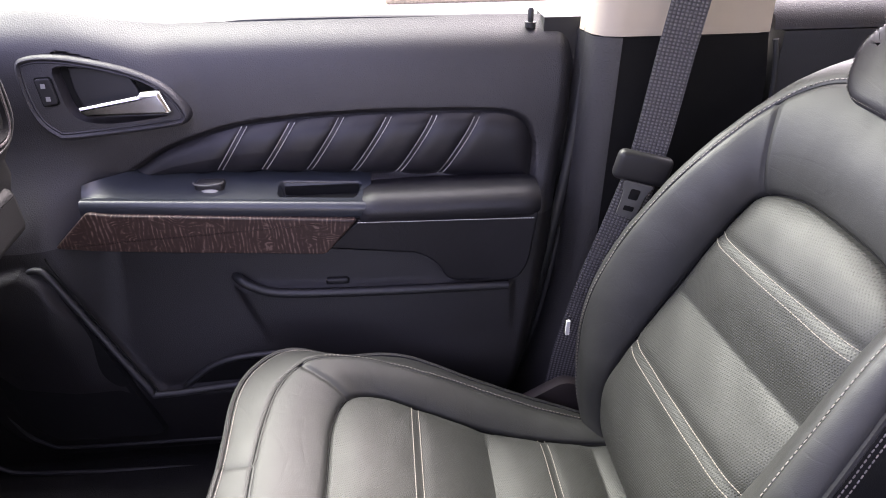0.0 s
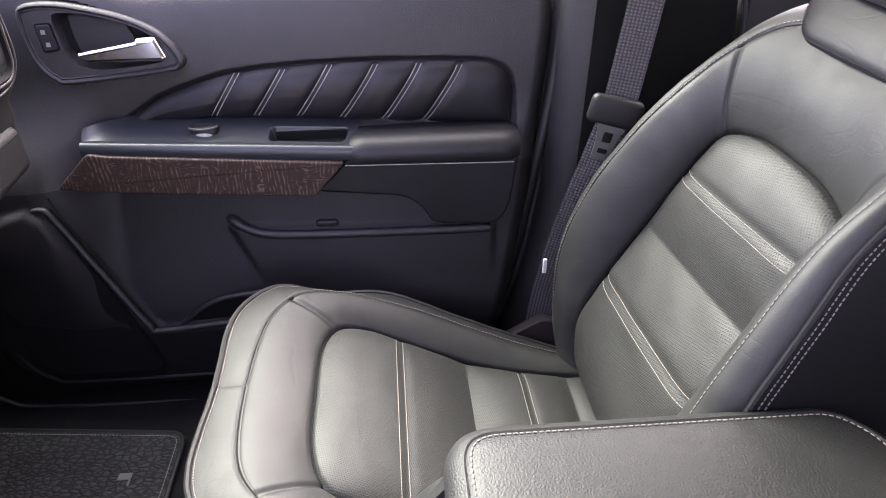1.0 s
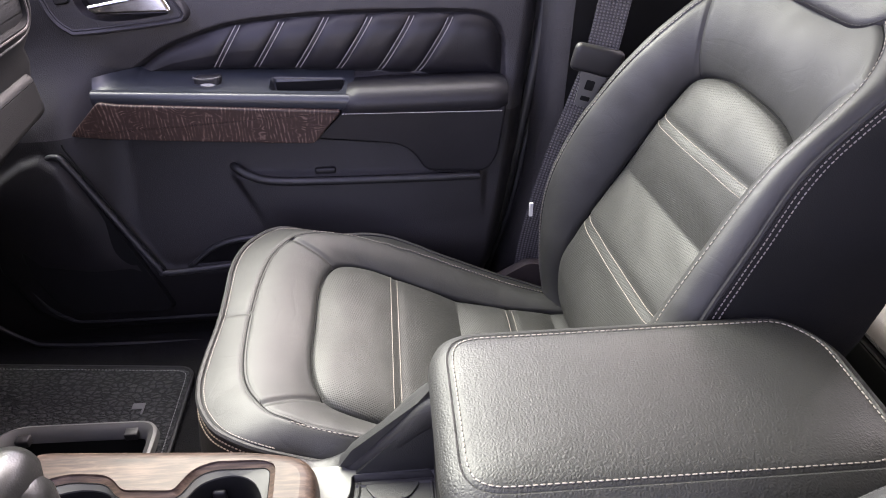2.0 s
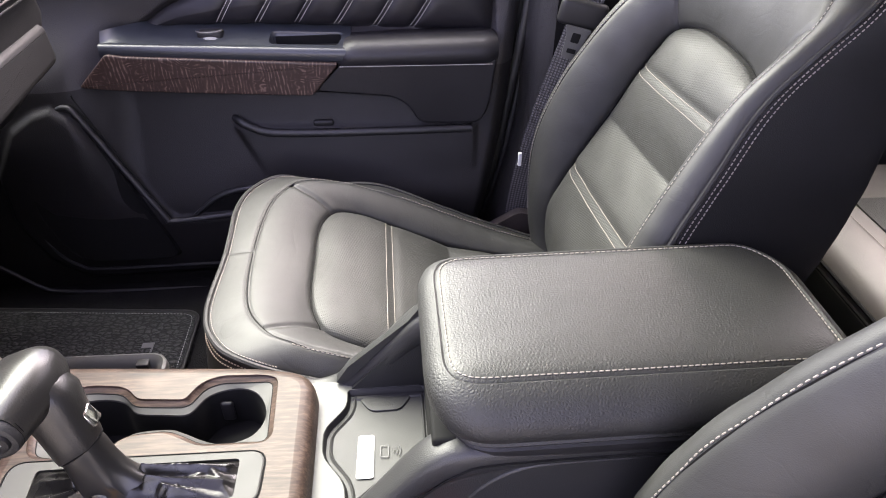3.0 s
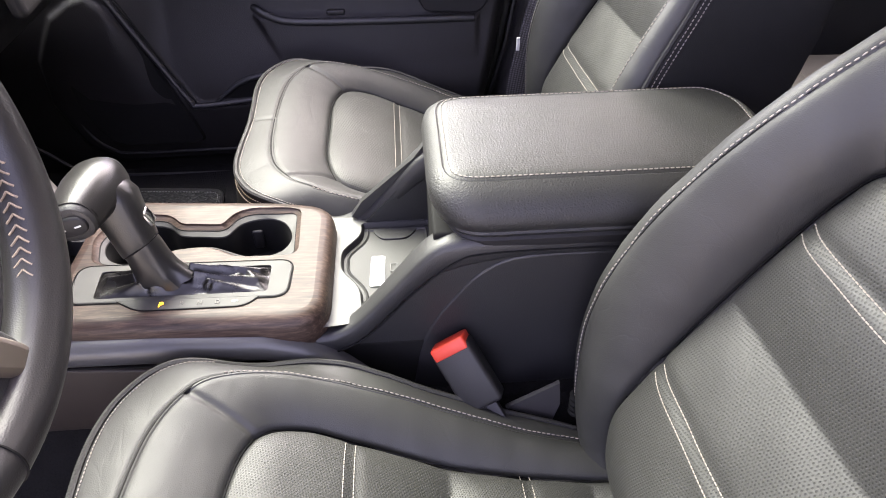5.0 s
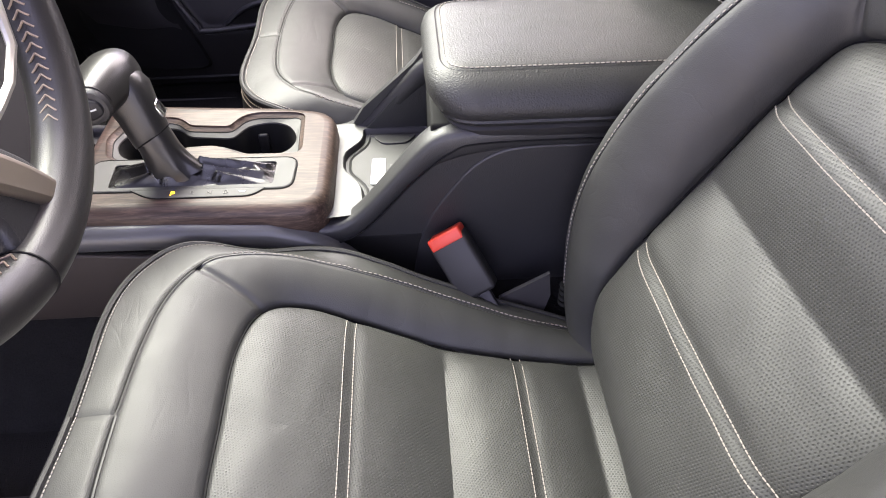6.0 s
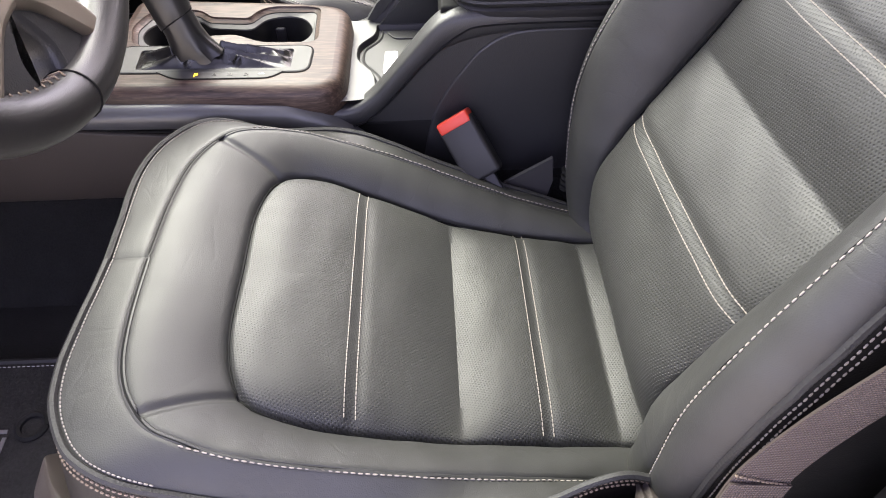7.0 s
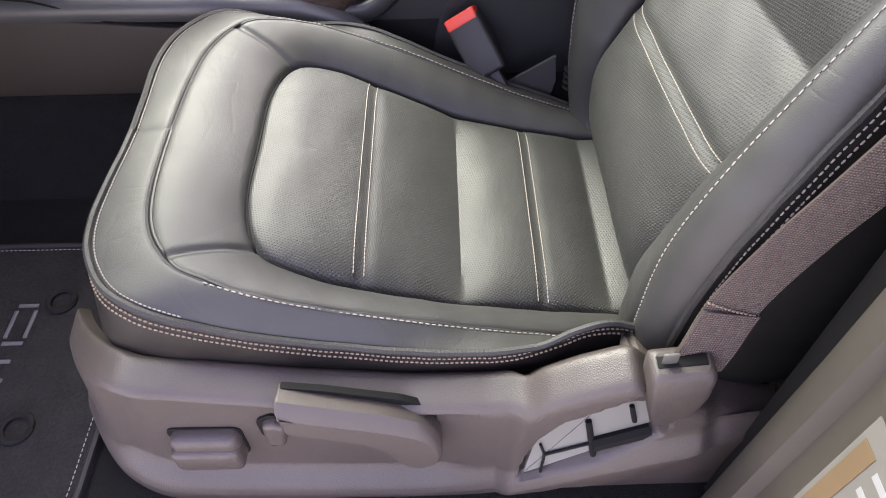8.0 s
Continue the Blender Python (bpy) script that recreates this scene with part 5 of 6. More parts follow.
part("label", prism(rounded([(0.174, -0.021), (0.192, -0.021), (0.193, 0.033), (0.176, 0.033)], 0.003), 0.0008, pose(0, 0, zt - 0.0065), 0.0), WHITE, charger, "white blank sticker")
sym = [box((0.199, 0.004, zt - 0.0062), (0.2, 0.018, zt - 0.0056), 0), box((0.207, 0.004, zt - 0.0062), (0.208, 0.018, zt - 0.0056), 0), box((0.199, 0.0175, zt - 0.0062), (0.208, 0.0185, zt - 0.0056), 0), box((0.199, 0.0035, zt - 0.0062), (0.208, 0.0045, zt - 0.0056), 0)]
for r in (0.004, 0.0075, 0.011):
    sym.append(tube([(0.210 + r * math.cos(a), 0.011 + r * math.sin(a), zt - 0.006) for a in np.linspace(-0.7, 0.7, 6)], 0.0005, 4))
part("charging_symbol", joined(*sym), Nodes("dark print", (0.09, 0.09, 0.09), 0.6).m, charger)
part("finger_notch", prism(rounded([(0.175, 0.086), (0.188, 0.066), (0.222, 0.066), (0.236, 0.086)], 0.008), 0.002, pose(0, 0, zt - 0.0072), 0.0008), BLACK_SOFT, charger, "dark finger notch")

# side walls with rising rails
RAIL = spline([(-0.40, 0.246), (-0.20, 0.2405), (-0.05, 0.237), (0.085, 0.233), (0.125, 0.225), (0.160, 0.240), (0.205, 0.288), (0.244, 0.331), (0.275, 0.345), (0.33, 0.348), (0.45, 0.348), (0.63, 0.342)], 6, False)


def console_side(side_y, out, name, slip=0.0):
    """Wall and rounded rail on one side; out is the way away from the middle."""
    rings = []
    for k, (x, z) in enumerate(RAIL):
        w = np.interp(x, [-0.2, 0.1, 0.2, 0.3], [0.012, 0.018, 0.028, 0.036])
        y = side_y + slip * np.interp(x, [0.10, 0.22], [0.0, 1.0])
        h = np.interp(x, [-0.2, 0.1, 0.16, 0.26, 0.34], [0.030, 0.026, 0.034, 0.042, 0.030])
        a = np.linspace(0, 2 * math.pi, 18, endpoint=False)
        rings.append([(x, y - out * w * 0.5 + out * w * 0.62 * math.copysign(abs(math.cos(t)) ** 0.6, math.cos(t)), z - h / 2 + h / 2 * math.copysign(abs(math.sin(t)) ** 0.6, math.sin(t))) for t in a])
    part(name + "_rail", loft(rings), BLACK_SOFT, console, "rounded black console rail")
    y = side_y + slip
    low = [(x, z - 0.012) for x, z in RAIL]
    wall = low + [(0.63, -0.02), (0.05, -0.02), (-0.10, 0.10), (-0.45, 0.11)]
    part(name + "_wall", prism(wall, 0.03, Matrix(((1, 0, 0, 0), (0, 0, -out, y - out * 0.002), (0, 1, 0, 0), (0, 0, 0, 1))), 0.0), BLACK_SOFT, console, "black console side wall", False)
    inset = rounded([(0.20, 0.0), (0.235, 0.215), (0.292, 0.296), (0.325, 0.318), (0.365, 0.322), (0.60, 0.318), (0.60, 0.0)], [0.01, 0.05, 0.03, 0.03, 0.03, 0.01, 0.01], 8)
    part(name + "_panel", prism(inset, 0.004, Matrix(((1, 0, 0, 0), (0, 0, out, y - out * 0.004), (0, 1, 0, 0), (0, 0, 0, 1))), 0.003), BLACK_SOFT, console, "black side panel")
    edge = spline([(0.10, 0.196), (0.163, 0.214), (0.231, 0.284), (0.270, 0.319), (0.305, 0.330), (0.42, 0.331), (0.60, 0.328)], 8, False)
    part(name + "_seam", tube([(x, side_y + slip * np.interp(x, [0.10, 0.22], [0.0, 1.0]) + out * np.interp(x, [0.1, 0.2, 0.3], [0.0025, 0.004, 0.0045]), z) for x, z in edge], 0.0012, 6), DEEP, console)


console_side(-0.098, -1, "driver_side", 0.012)
console_side(0.128, 1, "passenger_side")
part("console_core", box((-0.40, -0.085, 0.02), (0.62, 0.115, 0.205), 0.01), DEEP, console)
part("storage_box", box((0.25, -0.072, 0.20), (0.62, 0.108, 0.345), 0.004), DEEP, console, "black storage box")
part("gusset", prism([(0.150, 0.238), (0.165, 0.262), (0.235, 0.325), (0.255, 0.352), (0.262, 0.21)], 0.012, facing_far(0.104), 0.003), BLACK_SOFT, console, "black side gusset")
# black trim painted lighter to carry the highlight along it
part("lower_trim", loft([[(x, -0.094, z), (x, -0.105, z - 0.001), (x, -0.112, z - 0.006), (x, -0.1155, z - 0.014), (x, -0.1155, z - 0.024), (x, -0.112, z - 0.030), (x, -0.094, z - 0.030)] for x, z in ((-0.40, 0.254), (-0.2, 0.2515), (-0.05, 0.2480), (0.06, 0.242), (0.10, 0.230), (0.125, 0.214), (0.148, 0.194), (0.170, 0.168), (0.19, 0.135))]), plastic("black trim with painted sheen", (0.0605, 0.0605, 0.0616), 0.34, 600, 0.0), console, "satin black shoulder trim, its highlight put into the colour")
part("panel_crease", tube([(-0.36, -0.1125, 0.262), (-0.27, -0.1125, 0.252), (-0.217, -0.1125, 0.236), (-0.203, -0.1125, 0.227), (-0.184, -0.1125, 0.222), (-0.149, -0.1125, 0.218), (-0.05, -0.1125, 0.214)], 0.0014, 6), DEEP, console)
part("front_side_panel", prism([(-0.62, 0.26), (-0.12, 0.212), (0.02, 0.20), (0.06, 0.15), (-0.05, 0.108), (-0.62, 0.108)], 0.012, Matrix(((1, 0, 0, 0), (0, 0, -1, -0.100), (0, 1, 0, 0), (0, 0, 0, 1))), 0.004), plastic("dark brown panel", (0.026, 0.020, 0.017), 0.55, 400, 0.0004, 0.35), console, "dark brown lower side panel")
setting("tunnel", loft([[(x, y, z) for y, z in ((-0.20, -0.02), (-0.105, 0.112), (0.135, 0.112), (0.20, -0.02))] for x in (-1.0, 0.7)]), CARPET, "carpeted transmission tunnel")

# armrest lid
LID = np.array(rounded([(0.240, -0.094), (0.60, -0.097), (0.640, -0.07), (0.640, 0.085), (0.60, 0.134), (0.240, 0.136)], [0.062, 0.03, 0.03, 0.05, 0.05, 0.06], 10))


def lid_ring(d, z):
    """Outline of the lid at a height; the nose draws back towards its foot."""
    return [(x + 0.42 * max(0.0, 0.390 - z) * min(1.0, max(0.0, (0.36 - x) / 0.12)), y + 0.008 * min(1.0, max(0.0, (z - 0.374) / 0.026)) * min(1.0, max(0.0, -y / 0.06)), z) for x, y, z in at_z(offset(LID, d), z)]


rings = []
for d, z in ((0.016, 0.348), (0.005, 0.351), (0.002, 0.356), (0.0035, 0.3585), (0.001, 0.362), (0.0, 0.372), (0.003, 0.383), (0.009, 0.392), (0.017, 0.3985), (0.0225, 0.4015), (0.0245, 0.4005), (0.0265, 0.4022), (0.036, 0.4045)):
    rings.append(lid_ring(d, z))
rim_ring = np.array(rings[-1])
mid = np.array([0.44, 0.022, 0.0])
for k, up in ((0.86, 0.0016), (0.7, 0.0026), (0.4, 0.0034), (0.1, 0.0036)):
    rings.append((mid * (1 - k) + rim_ring * k) * np.array([1, 1, 0]) + np.array([0, 0, 0.4045 + up]))
lid = thing("armrest_lid", "padded black leather armrest with pale stitching", "armrest")
v, f = loft(rings, False)
part("lid_cover", (v, f + [tuple(range(len(LID)))[::-1], tuple((len(rings) - 1) * len(LID) + j for j in range(len(LID)))]), LID_LEATHER, lid, "grained black leather")
part("lid_base", joined(loft([lid_ring(d, z) for d, z in ((0.02, 0.332), (0.008, 0.333), (0.005, 0.337), (0.005, 0.346), (0.008, 0.349), (0.02, 0.3495))], False)), BLACK, lid, "black plastic base of the armrest")
path = np.array(lid_ring(0.0285, 0.4034))
part("stitching", stitches(np.concatenate([path, path[:1]]), 0.0058, 0.0042), THREAD, lid, "pale thread")

# silver-framed side pocket by the passenger's feet
pocket = thing("side_pocket", "silver framed side pocket on the console", "storage pocket")
PK = rounded([(-0.36, 0.14), (-0.118, 0.14), (-0.118, 0.312), (-0.34, 0.318)], [0.03, 0.03, 0.03, 0.05], 8)
pz = 0.108
part("frame", loft([at_z(offset(PK, -0.002), pz - 0.012), at_z(offset(PK, 0.0), pz - 0.002), at_z(offset(PK, 0.004), pz), at_z(offset(PK, 0.012), pz - 0.006), at_z(offset(PK, 0.018), pz - 0.02), at_z(offset(PK, 0.02), pz - 0.05)], False), SILVER, pocket, "silver pocket frame")
part("liner", joined(filled([at_z(offset(PK, 0.019), pz - 0.05)]), loft([at_z(offset(PK, 0.018), pz - 0.018), at_z(offset(PK, 0.02), pz - 0.05)], False)), DEEP, pocket, "black liner")
for x in (-0.30, -0.155):
    part("clip", box((x - 0.009, 0.290, pz - 0.016), (x + 0.009, 0.304, pz - 0.004), 0.002), BLACK, pocket)
for k in range(7):
    part("stud", box((-0.285 + k * 0.026 - 0.004, 0.262, pz - 0.049), (-0.285 + k * 0.026 + 0.004, 0.270, pz - 0.044), 0.002), SILVER, pocket)

# ---- buckle beside the driver seat ----
buckle = thing("belt_buckle", "black belt buckle with red release button", "belt buckle")
wv, dv = Vector((0.84, 0.02, 0.54)).normalized(), Vector((0.36, -0.50, -0.79)).normalized()
tv = wv.cross(dv).normalized()
dv = tv.cross(wv)
bm4 = Matrix(((wv.x, tv.x, dv.x, 0.262), (wv.y, tv.y, dv.y, -0.104), (wv.z, tv.z, dv.z, 0.2155), (0, 0, 0, 1)))
part("housing", box((-0.0235, -0.0135, 0.005), (0.0235, 0.0135, 0.084), 0.005, 3, bm4), BLACK, buckle, "black plastic buckle housing")
part("release_button", box((-0.0215, -0.0140, -0.002), (0.0215, 0.0125, 0.014), 0.003, 3, bm4), RED, buckle, "red plastic release button")
part("stalk", box((-0.012, -0.005, 0.080), (0.012, 0.005, 0.14), 0.003, 2, bm4), BLACK, buckle)
part("belt_flap", prism([(0.325, 0.137), (0.384, 0.176), (0.388, 0.139), (0.382, 0.109)], 0.006, facing_far(-0.142), 0.002), WEB, driver_seat, "grey cloth flap at the hinge").matrix_parent_inverse = driver_seat.matrix_basis.inverted()
for k in range(4):
    part("spring_coil", tube([(0.405 + 0.007 * math.cos(a), -0.150 + 0.007 * math.sin(a), 0.135 + 0.009 * k) for a in np.linspace(0, 2 * math.pi, 12)], 0.003, 6), DEEP, driver_seat).matrix_parent_inverse = driver_seat.matrix_basis.inverted()

# ---- dashboard ----
dash = thing("dashboard", "dark grey dashboard with silver trim", "dashboard")
SEC = [(-0.95, 0.70), (-0.55, 0.715), (-0.38, 0.71), (-0.30, 0.695), (-0.255, 0.668), (-0.238, 0.635), (-0.238, 0.590), (-0.248, 0.562), (-0.262, 0.540), (-0.260, 0.521), (-0.266, 0.50), (-0.273, 0.46), (-0.290, 0.433), (-0.357, 0.362), (-0.42, 0.318), (-0.55, 0.29), (-0.95, 0.28)]
rings = []
for y in np.r_[np.linspace(-0.72, 0.598, 40), 0.608, 0.616, 0.621, 0.624]:
    e = np.clip((y - 0.598) / 0.026, 0, 1)
    # the middle of the dashboard stands further back above the console
    push = (-0.046 - 0.05 * step(abs(y + 0.355) - 0.22, 0.1)) * (1 - step(0.25 - y, 0.1)) - 0.012 * step(0.25 - y, 0.1)
    rings.append([(x + (push if x > -0.5 else 0) - 0.016 * e * e, y, 0.5 + (z - 0.5) * (1 - 0.03 * e * e)) for x, z in SEC])
part("dash_body", loft(rings), DASH, dash, "dark grey soft dashboard")
VENT = [(y, z) for y, z in rounded([(0.40, 0.575), (0.592, 0.575), (0.592, 0.665), (0.40, 0.665)], 0.03, 6)]
part("vent", loft([[(-0.262, y, z) for y, z in VENT], [(-0.247, y, z) for y, z in VENT], [(-0.2455, *q) for q in offset(VENT, 0.004)], [(-0.255, *q) for q in offset(VENT, 0.009)]]), DEEP, dash, "black air vent")
part("vent_ring", tube([(-0.2465, y, z) for y, z in VENT], 0.0016, 6, True), GREY_PLASTIC, dash, "thin grey vent ring")
for k in range(4):
    part("vent_slat", box((-0.257, 0.41, 0.593 + 0.018 * k), (-0.250, 0.585, 0.596 + 0.018 * k), 0.001), BLACK, dash)
part("silver_trim", tube(spline([(-0.255, 0.611, 0.66), (-0.252, 0.611, 0.60), (-0.258, 0.604, 0.570), (-0.262, 0.585, 0.560), (-0.262, 0.54, 0.558), (-0.262, 0.36, 0.558)], 8, False), 0.0020, 8), PLATE_GREY, dash, "thin silver trim line")
part("glove_box_lid", prism(rounded([(0.30, 0.512), (0.596, 0.512), (0.590, 0.452), (0.30, 0.440)], 0.016), 0.016, Matrix(((0, -0.11, 1, -0.228), (1, 0, 0, 0), (0, 1, 0, 0), (0, 0, 0, 1))), 0.012, 5), DASH, dash, "soft black glove box lid")
part("centre_panel", loft([[(x0, y, z0) for y in (-0.10, 0.13)] + [(x0 - 0.3, y, z0) for y in (0.13, -0.10)] for x0, z0 in ((-0.215, 0.235), (-0.235, 0.30), (-0.27, 0.38), (-0.30, 0.50), (-0.31, 0.66))]), BLACK, dash, "black centre panel")
part("panel_trim", tube([(-0.212, 0.131, 0.25), (-0.234, 0.131, 0.31), (-0.268, 0.131, 0.39), (-0.30, 0.131, 0.5)], 0.005, 8), SATIN, dash, "silver edge strip")

# ---- steering wheel ----
wheel = thing("steering_wheel", "black leather steering wheel with silver spokes", "steering wheel", (-0.0643, -0.362, 0.616))
W = Matrix.Rotation(radians(-16.2), 4, "Y")


def on_wheel(a, b, d=0.0):
    """a to the passenger's side, b up, d towards the driver."""
    return W @ Vector((d, a, b))


RIM_R, RIM_W, RIM_D = 0.1737, 0.0187, 0.0205
rim_pts = []
for t in np.linspace(0, 2 * math.pi, 120, endpoint=False):
    c, s = math.cos(t), math.sin(t)
    fat = 1 + 0.12 * math.exp(-((t - radians(290)) / 0.3) ** 2)
    ring = []
    for w in np.linspace(0, 2 * math.pi, 20, endpoint=False):
        rr = RIM_R + (RIM_W if math.cos(w) > 0 else RIM_W * fat) * math.cos(w)
        ring.append(on_wheel(rr * c, rr * s, RIM_D * math.sin(w)))
    rim_pts.append(ring)
v, f = loft(rim_pts + rim_pts[:1], False)
rim = part("rim", (v, f), leather("wheel leather", (0.018, 0.017, 0.017), 0.36, 600, 0.0002, False), wheel, "smooth black leather rim")


def rim_at(t, w, lift=0.0004):
    rr = RIM_R + (RIM_W + lift) * math.cos(w)
    return on_wheel(rr * math.cos(t), rr * math.sin(t), (RIM_D + lift) * math.sin(w))


for t0, t1 in ((radians(-56), radians(45)), (radians(-136), radians(-98))):
    n = int((t1 - t0) * RIM_R / 0.0085)
    pieces = []
    for k in range(n):
        t = t0 + (t1 - t0) * k / n
        for sgn in (-1, 1):
            mid_w = radians(166)
            pieces.append(tube([rim_at(t + 0.034, mid_w), rim_at(t + 0.012, mid_w + sgn * 0.16), rim_at(t, mid_w + sgn * 0.28)], 0.0008, 5))
    part("stitching", joined(*pieces), THREAD_TAN, rim, "tan cross stitching")
for t in (radians(-98), radians(-142)):
    part("rim_seam", tube([rim_at(t, w) for w in np.linspace(0, 2 * math.pi, 22)], 0.0008, 5), DEEP, rim)
HUB = rounded([(-0.075, 0.055), (0.075, 0.055), (0.080, -0.01), (0.035, -0.090), (-0.095, -0.090), (-0.105, 0.0)], 0.03, 6)


def wheel_prism(poly, d0, depth, bevel):
    bm = prism(poly, depth, Matrix(((0, 0, 1, d0), (1, 0, 0, 0), (0, 1, 0, 0), (0, 0, 0, 1))), bevel, 3)
    bm.transform(W)
    return bm


part("hub", wheel_prism(HUB, -0.03, 0.045, 0.012), BLACK_SOFT, wheel, "black airbag cover")
BRONZE = metal("satin bronze trim", (0.36, 0.31, 0.265), 0.42)
AXIS = Vector((-0.2095, -0.978))  # the wheel stands slightly turned


def mirror_spoke(points):
    """The same outline on the other side of the wheel's own middle line."""
    return [tuple(2 * Vector(q).dot(AXIS) * AXIS - Vector(q)) for q in points]


for flip in (list, mirror_spoke):
    low = flip([(-0.030, -0.080), (0.020, -0.088), (0.046, -0.130), (0.056, -0.168), (-0.022, -0.176), (-0.021, -0.153), (-0.015, -0.141), (-0.018, -0.130), (-0.026, -0.112)])
    part("lower_spoke", wheel_prism(rounded(low, 0.010), -0.016, 0.022, 0.007), BLACK_SOFT, wheel, "black leather lower spoke")
    trimp = flip([(-0.030, -0.082), (0.000, -0.088), (0.012, -0.096), (0.024, -0.110), (0.040, -0.136), (0.048, -0.155), (0.041, -0.170), (0.032, -0.166), (0.012, -0.139), (-0.003, -0.120), (-0.016, -0.111), (-0.030, -0.104)])
    part("spoke_trim", wheel_prism(rounded(trimp, 0.010), 0.0, 0.012, 0.005), BRONZE, wheel, "satin bronze spoke trim")
    side = flip([(0.060, 0.030), (0.155, 0.020), (0.162, -0.020), (0.07, -0.030)])
    sp = part("side_spoke", wheel_prism(rounded(side, 0.012), -0.016, 0.02, 0.005), BLACK_SOFT, wheel, "black side spoke with switches")
    ring = flip([(0.068, 0.030), (0.135, 0.022), (0.150, -0.005), (0.138, -0.040), (0.110, -0.080), (0.082, -0.094), (0.060, -0.098), (0.023, -0.102)])
    part("spoke_bezel", tube([on_wheel(a, b, 0.004) for a, b in ring], 0.0035, 8), SATIN, sp, "silver switch bezel")
    for k in range(3):
        a = 0.088 + 0.018 * k
        part("switch", wheel_prism(rounded(flip([(a, -0.012), (a + 0.014, -0.012), (a + 0.014, 0.012), (a, 0.012)]), 0.003), 0.003, 0.005, 0.001), BLACK, sp)
part("column", tube([(-0.02, 0, 0), tuple(W @ Vector((-0.35, 0, 0)))], 0.045, 20), BLACK, wheel)

# ---- floor mats ----
def floor_mat(outline, name_label, material, eyelets, bars):
    mat = thing("floor_mat", name_label, "floor mat", group="floor mats")
    o = np.array(outline)
    v, f = loft([at_z(o, -0.012), at_z(o, -0.003), at_z(offset(o, 0.004), 0.0), at_z(offset(o, 0.010), 0.0005)], False)
    n = len(o)
    part("mat_surface", (v, f + [tuple(3 * n + j for j in range(n))]), material, mat, "dark ribbed carpet mat")
    part("edge_binding", tube(at_z(offset(o, 0.003), -0.001), 0.004, 6, True), BLACK, mat, "black edge binding")
    ln = at_z(offset(o, 0.012), 0.0015)
    part("stitching", stitches(np.concatenate([ln, ln[:1]]), 0.006, 0.0042, 0.0006), GREYMARK, mat, "grey thread")
    for x, y in eyelets:
        part("eyelet", tube([(x + 0.016 * math.cos(a), y + 0.016 * math.sin(a), 0.002) for a in np.linspace(0, 2 * math.pi, 24)], 0.004, 6), DEEP, mat)
    for lo, hi in bars:
        part("badge_bar", box((*lo, 0.0), (*hi, 0.002), 0.0008), WORN, mat, "pale bar of the worn badge")
    return mat


floor_mat(rounded([(-0.80, 0.17), (-0.138, 0.17), (-0.138, 0.530), (-0.80, 0.60)], 0.03), "dark ribbed passenger floor mat", MAT, [], [((-0.222, 0.437), (-0.204, 0.450)), ((-0.205, 0.425), (-0.202, 0.45))])
floor_mat(rounded([(-0.80, -0.66), (-0.147, -0.66), (-0.147, -0.290), (-0.80, -0.290)], 0.03), "dark driver floor mat with eyelets", MAT_D, [(-0.248, -0.387), (-0.240, -0.558)], [((-0.30, -0.450), (-0.275, -0.445)), ((-0.30, -0.395), (-0.275, -0.390)), ((-0.302, -0.44), (-0.297, -0.40)), ((-0.278, -0.44), (-0.273, -0.40)), ((-0.31, -0.50), (-0.28, -0.495)), ((-0.31, -0.475), (-0.28, -0.47))])

# ---- driver seat side cover, switches and lever ----
def seat_part(name, shape, material, label="", under=None):
    ob = part(name, shape, material, under or driver_seat, label)
    ob.matrix_parent_inverse = driver_seat.matrix_basis.inverted() if under is None else Matrix.Identity(4)
    return ob


def outward(y):
    """(u, v, w) -> (x, z, towards the open door)"""
    return Matrix(((1, 0, 0, 0), (0, 0, -1, y), (0, 1, 0, 0), (0, 0, 0, 1)))


SH_X = [-0.117, -0.088, -0.06, -0.04, 0.007, 0.097, 0.20, 0.27, 0.305, 0.32, 0.35, 0.387, 0.406, 0.43, 0.47, 0.54]
SH_TOP = [0.150, 0.180, 0.197, 0.202, 0.194, 0.175, 0.159, 0.158, 0.163, 0.180, 0.199, 0.216, 0.196, 0.180, 0.155, 0.12]
SH_LIP = [0.038, 0.028, 0.022, 0.014, 0.0, -0.006, -0.010, 0.0, 0.016, 0.024, 0.040, 0.060, 0.070, 0.084, 0.10, 0.12]
WELL = [(0.304, 0.034), (0.311, 0.080), (0.319, 0.112), (0.336, 0.142), (0.401, 0.192), (0.432, 0.165), (0.424, 0.116), (0.376, 0.074)]
WING = [(0.286, 0.0), (0.288, 0.06), (0.297, 0.15), (0.312, 0.19), (0.35, 0.22), (0.39, 0.24), (0.46, 0.2), (0.47, 0.10), (0.40, 0.02)]


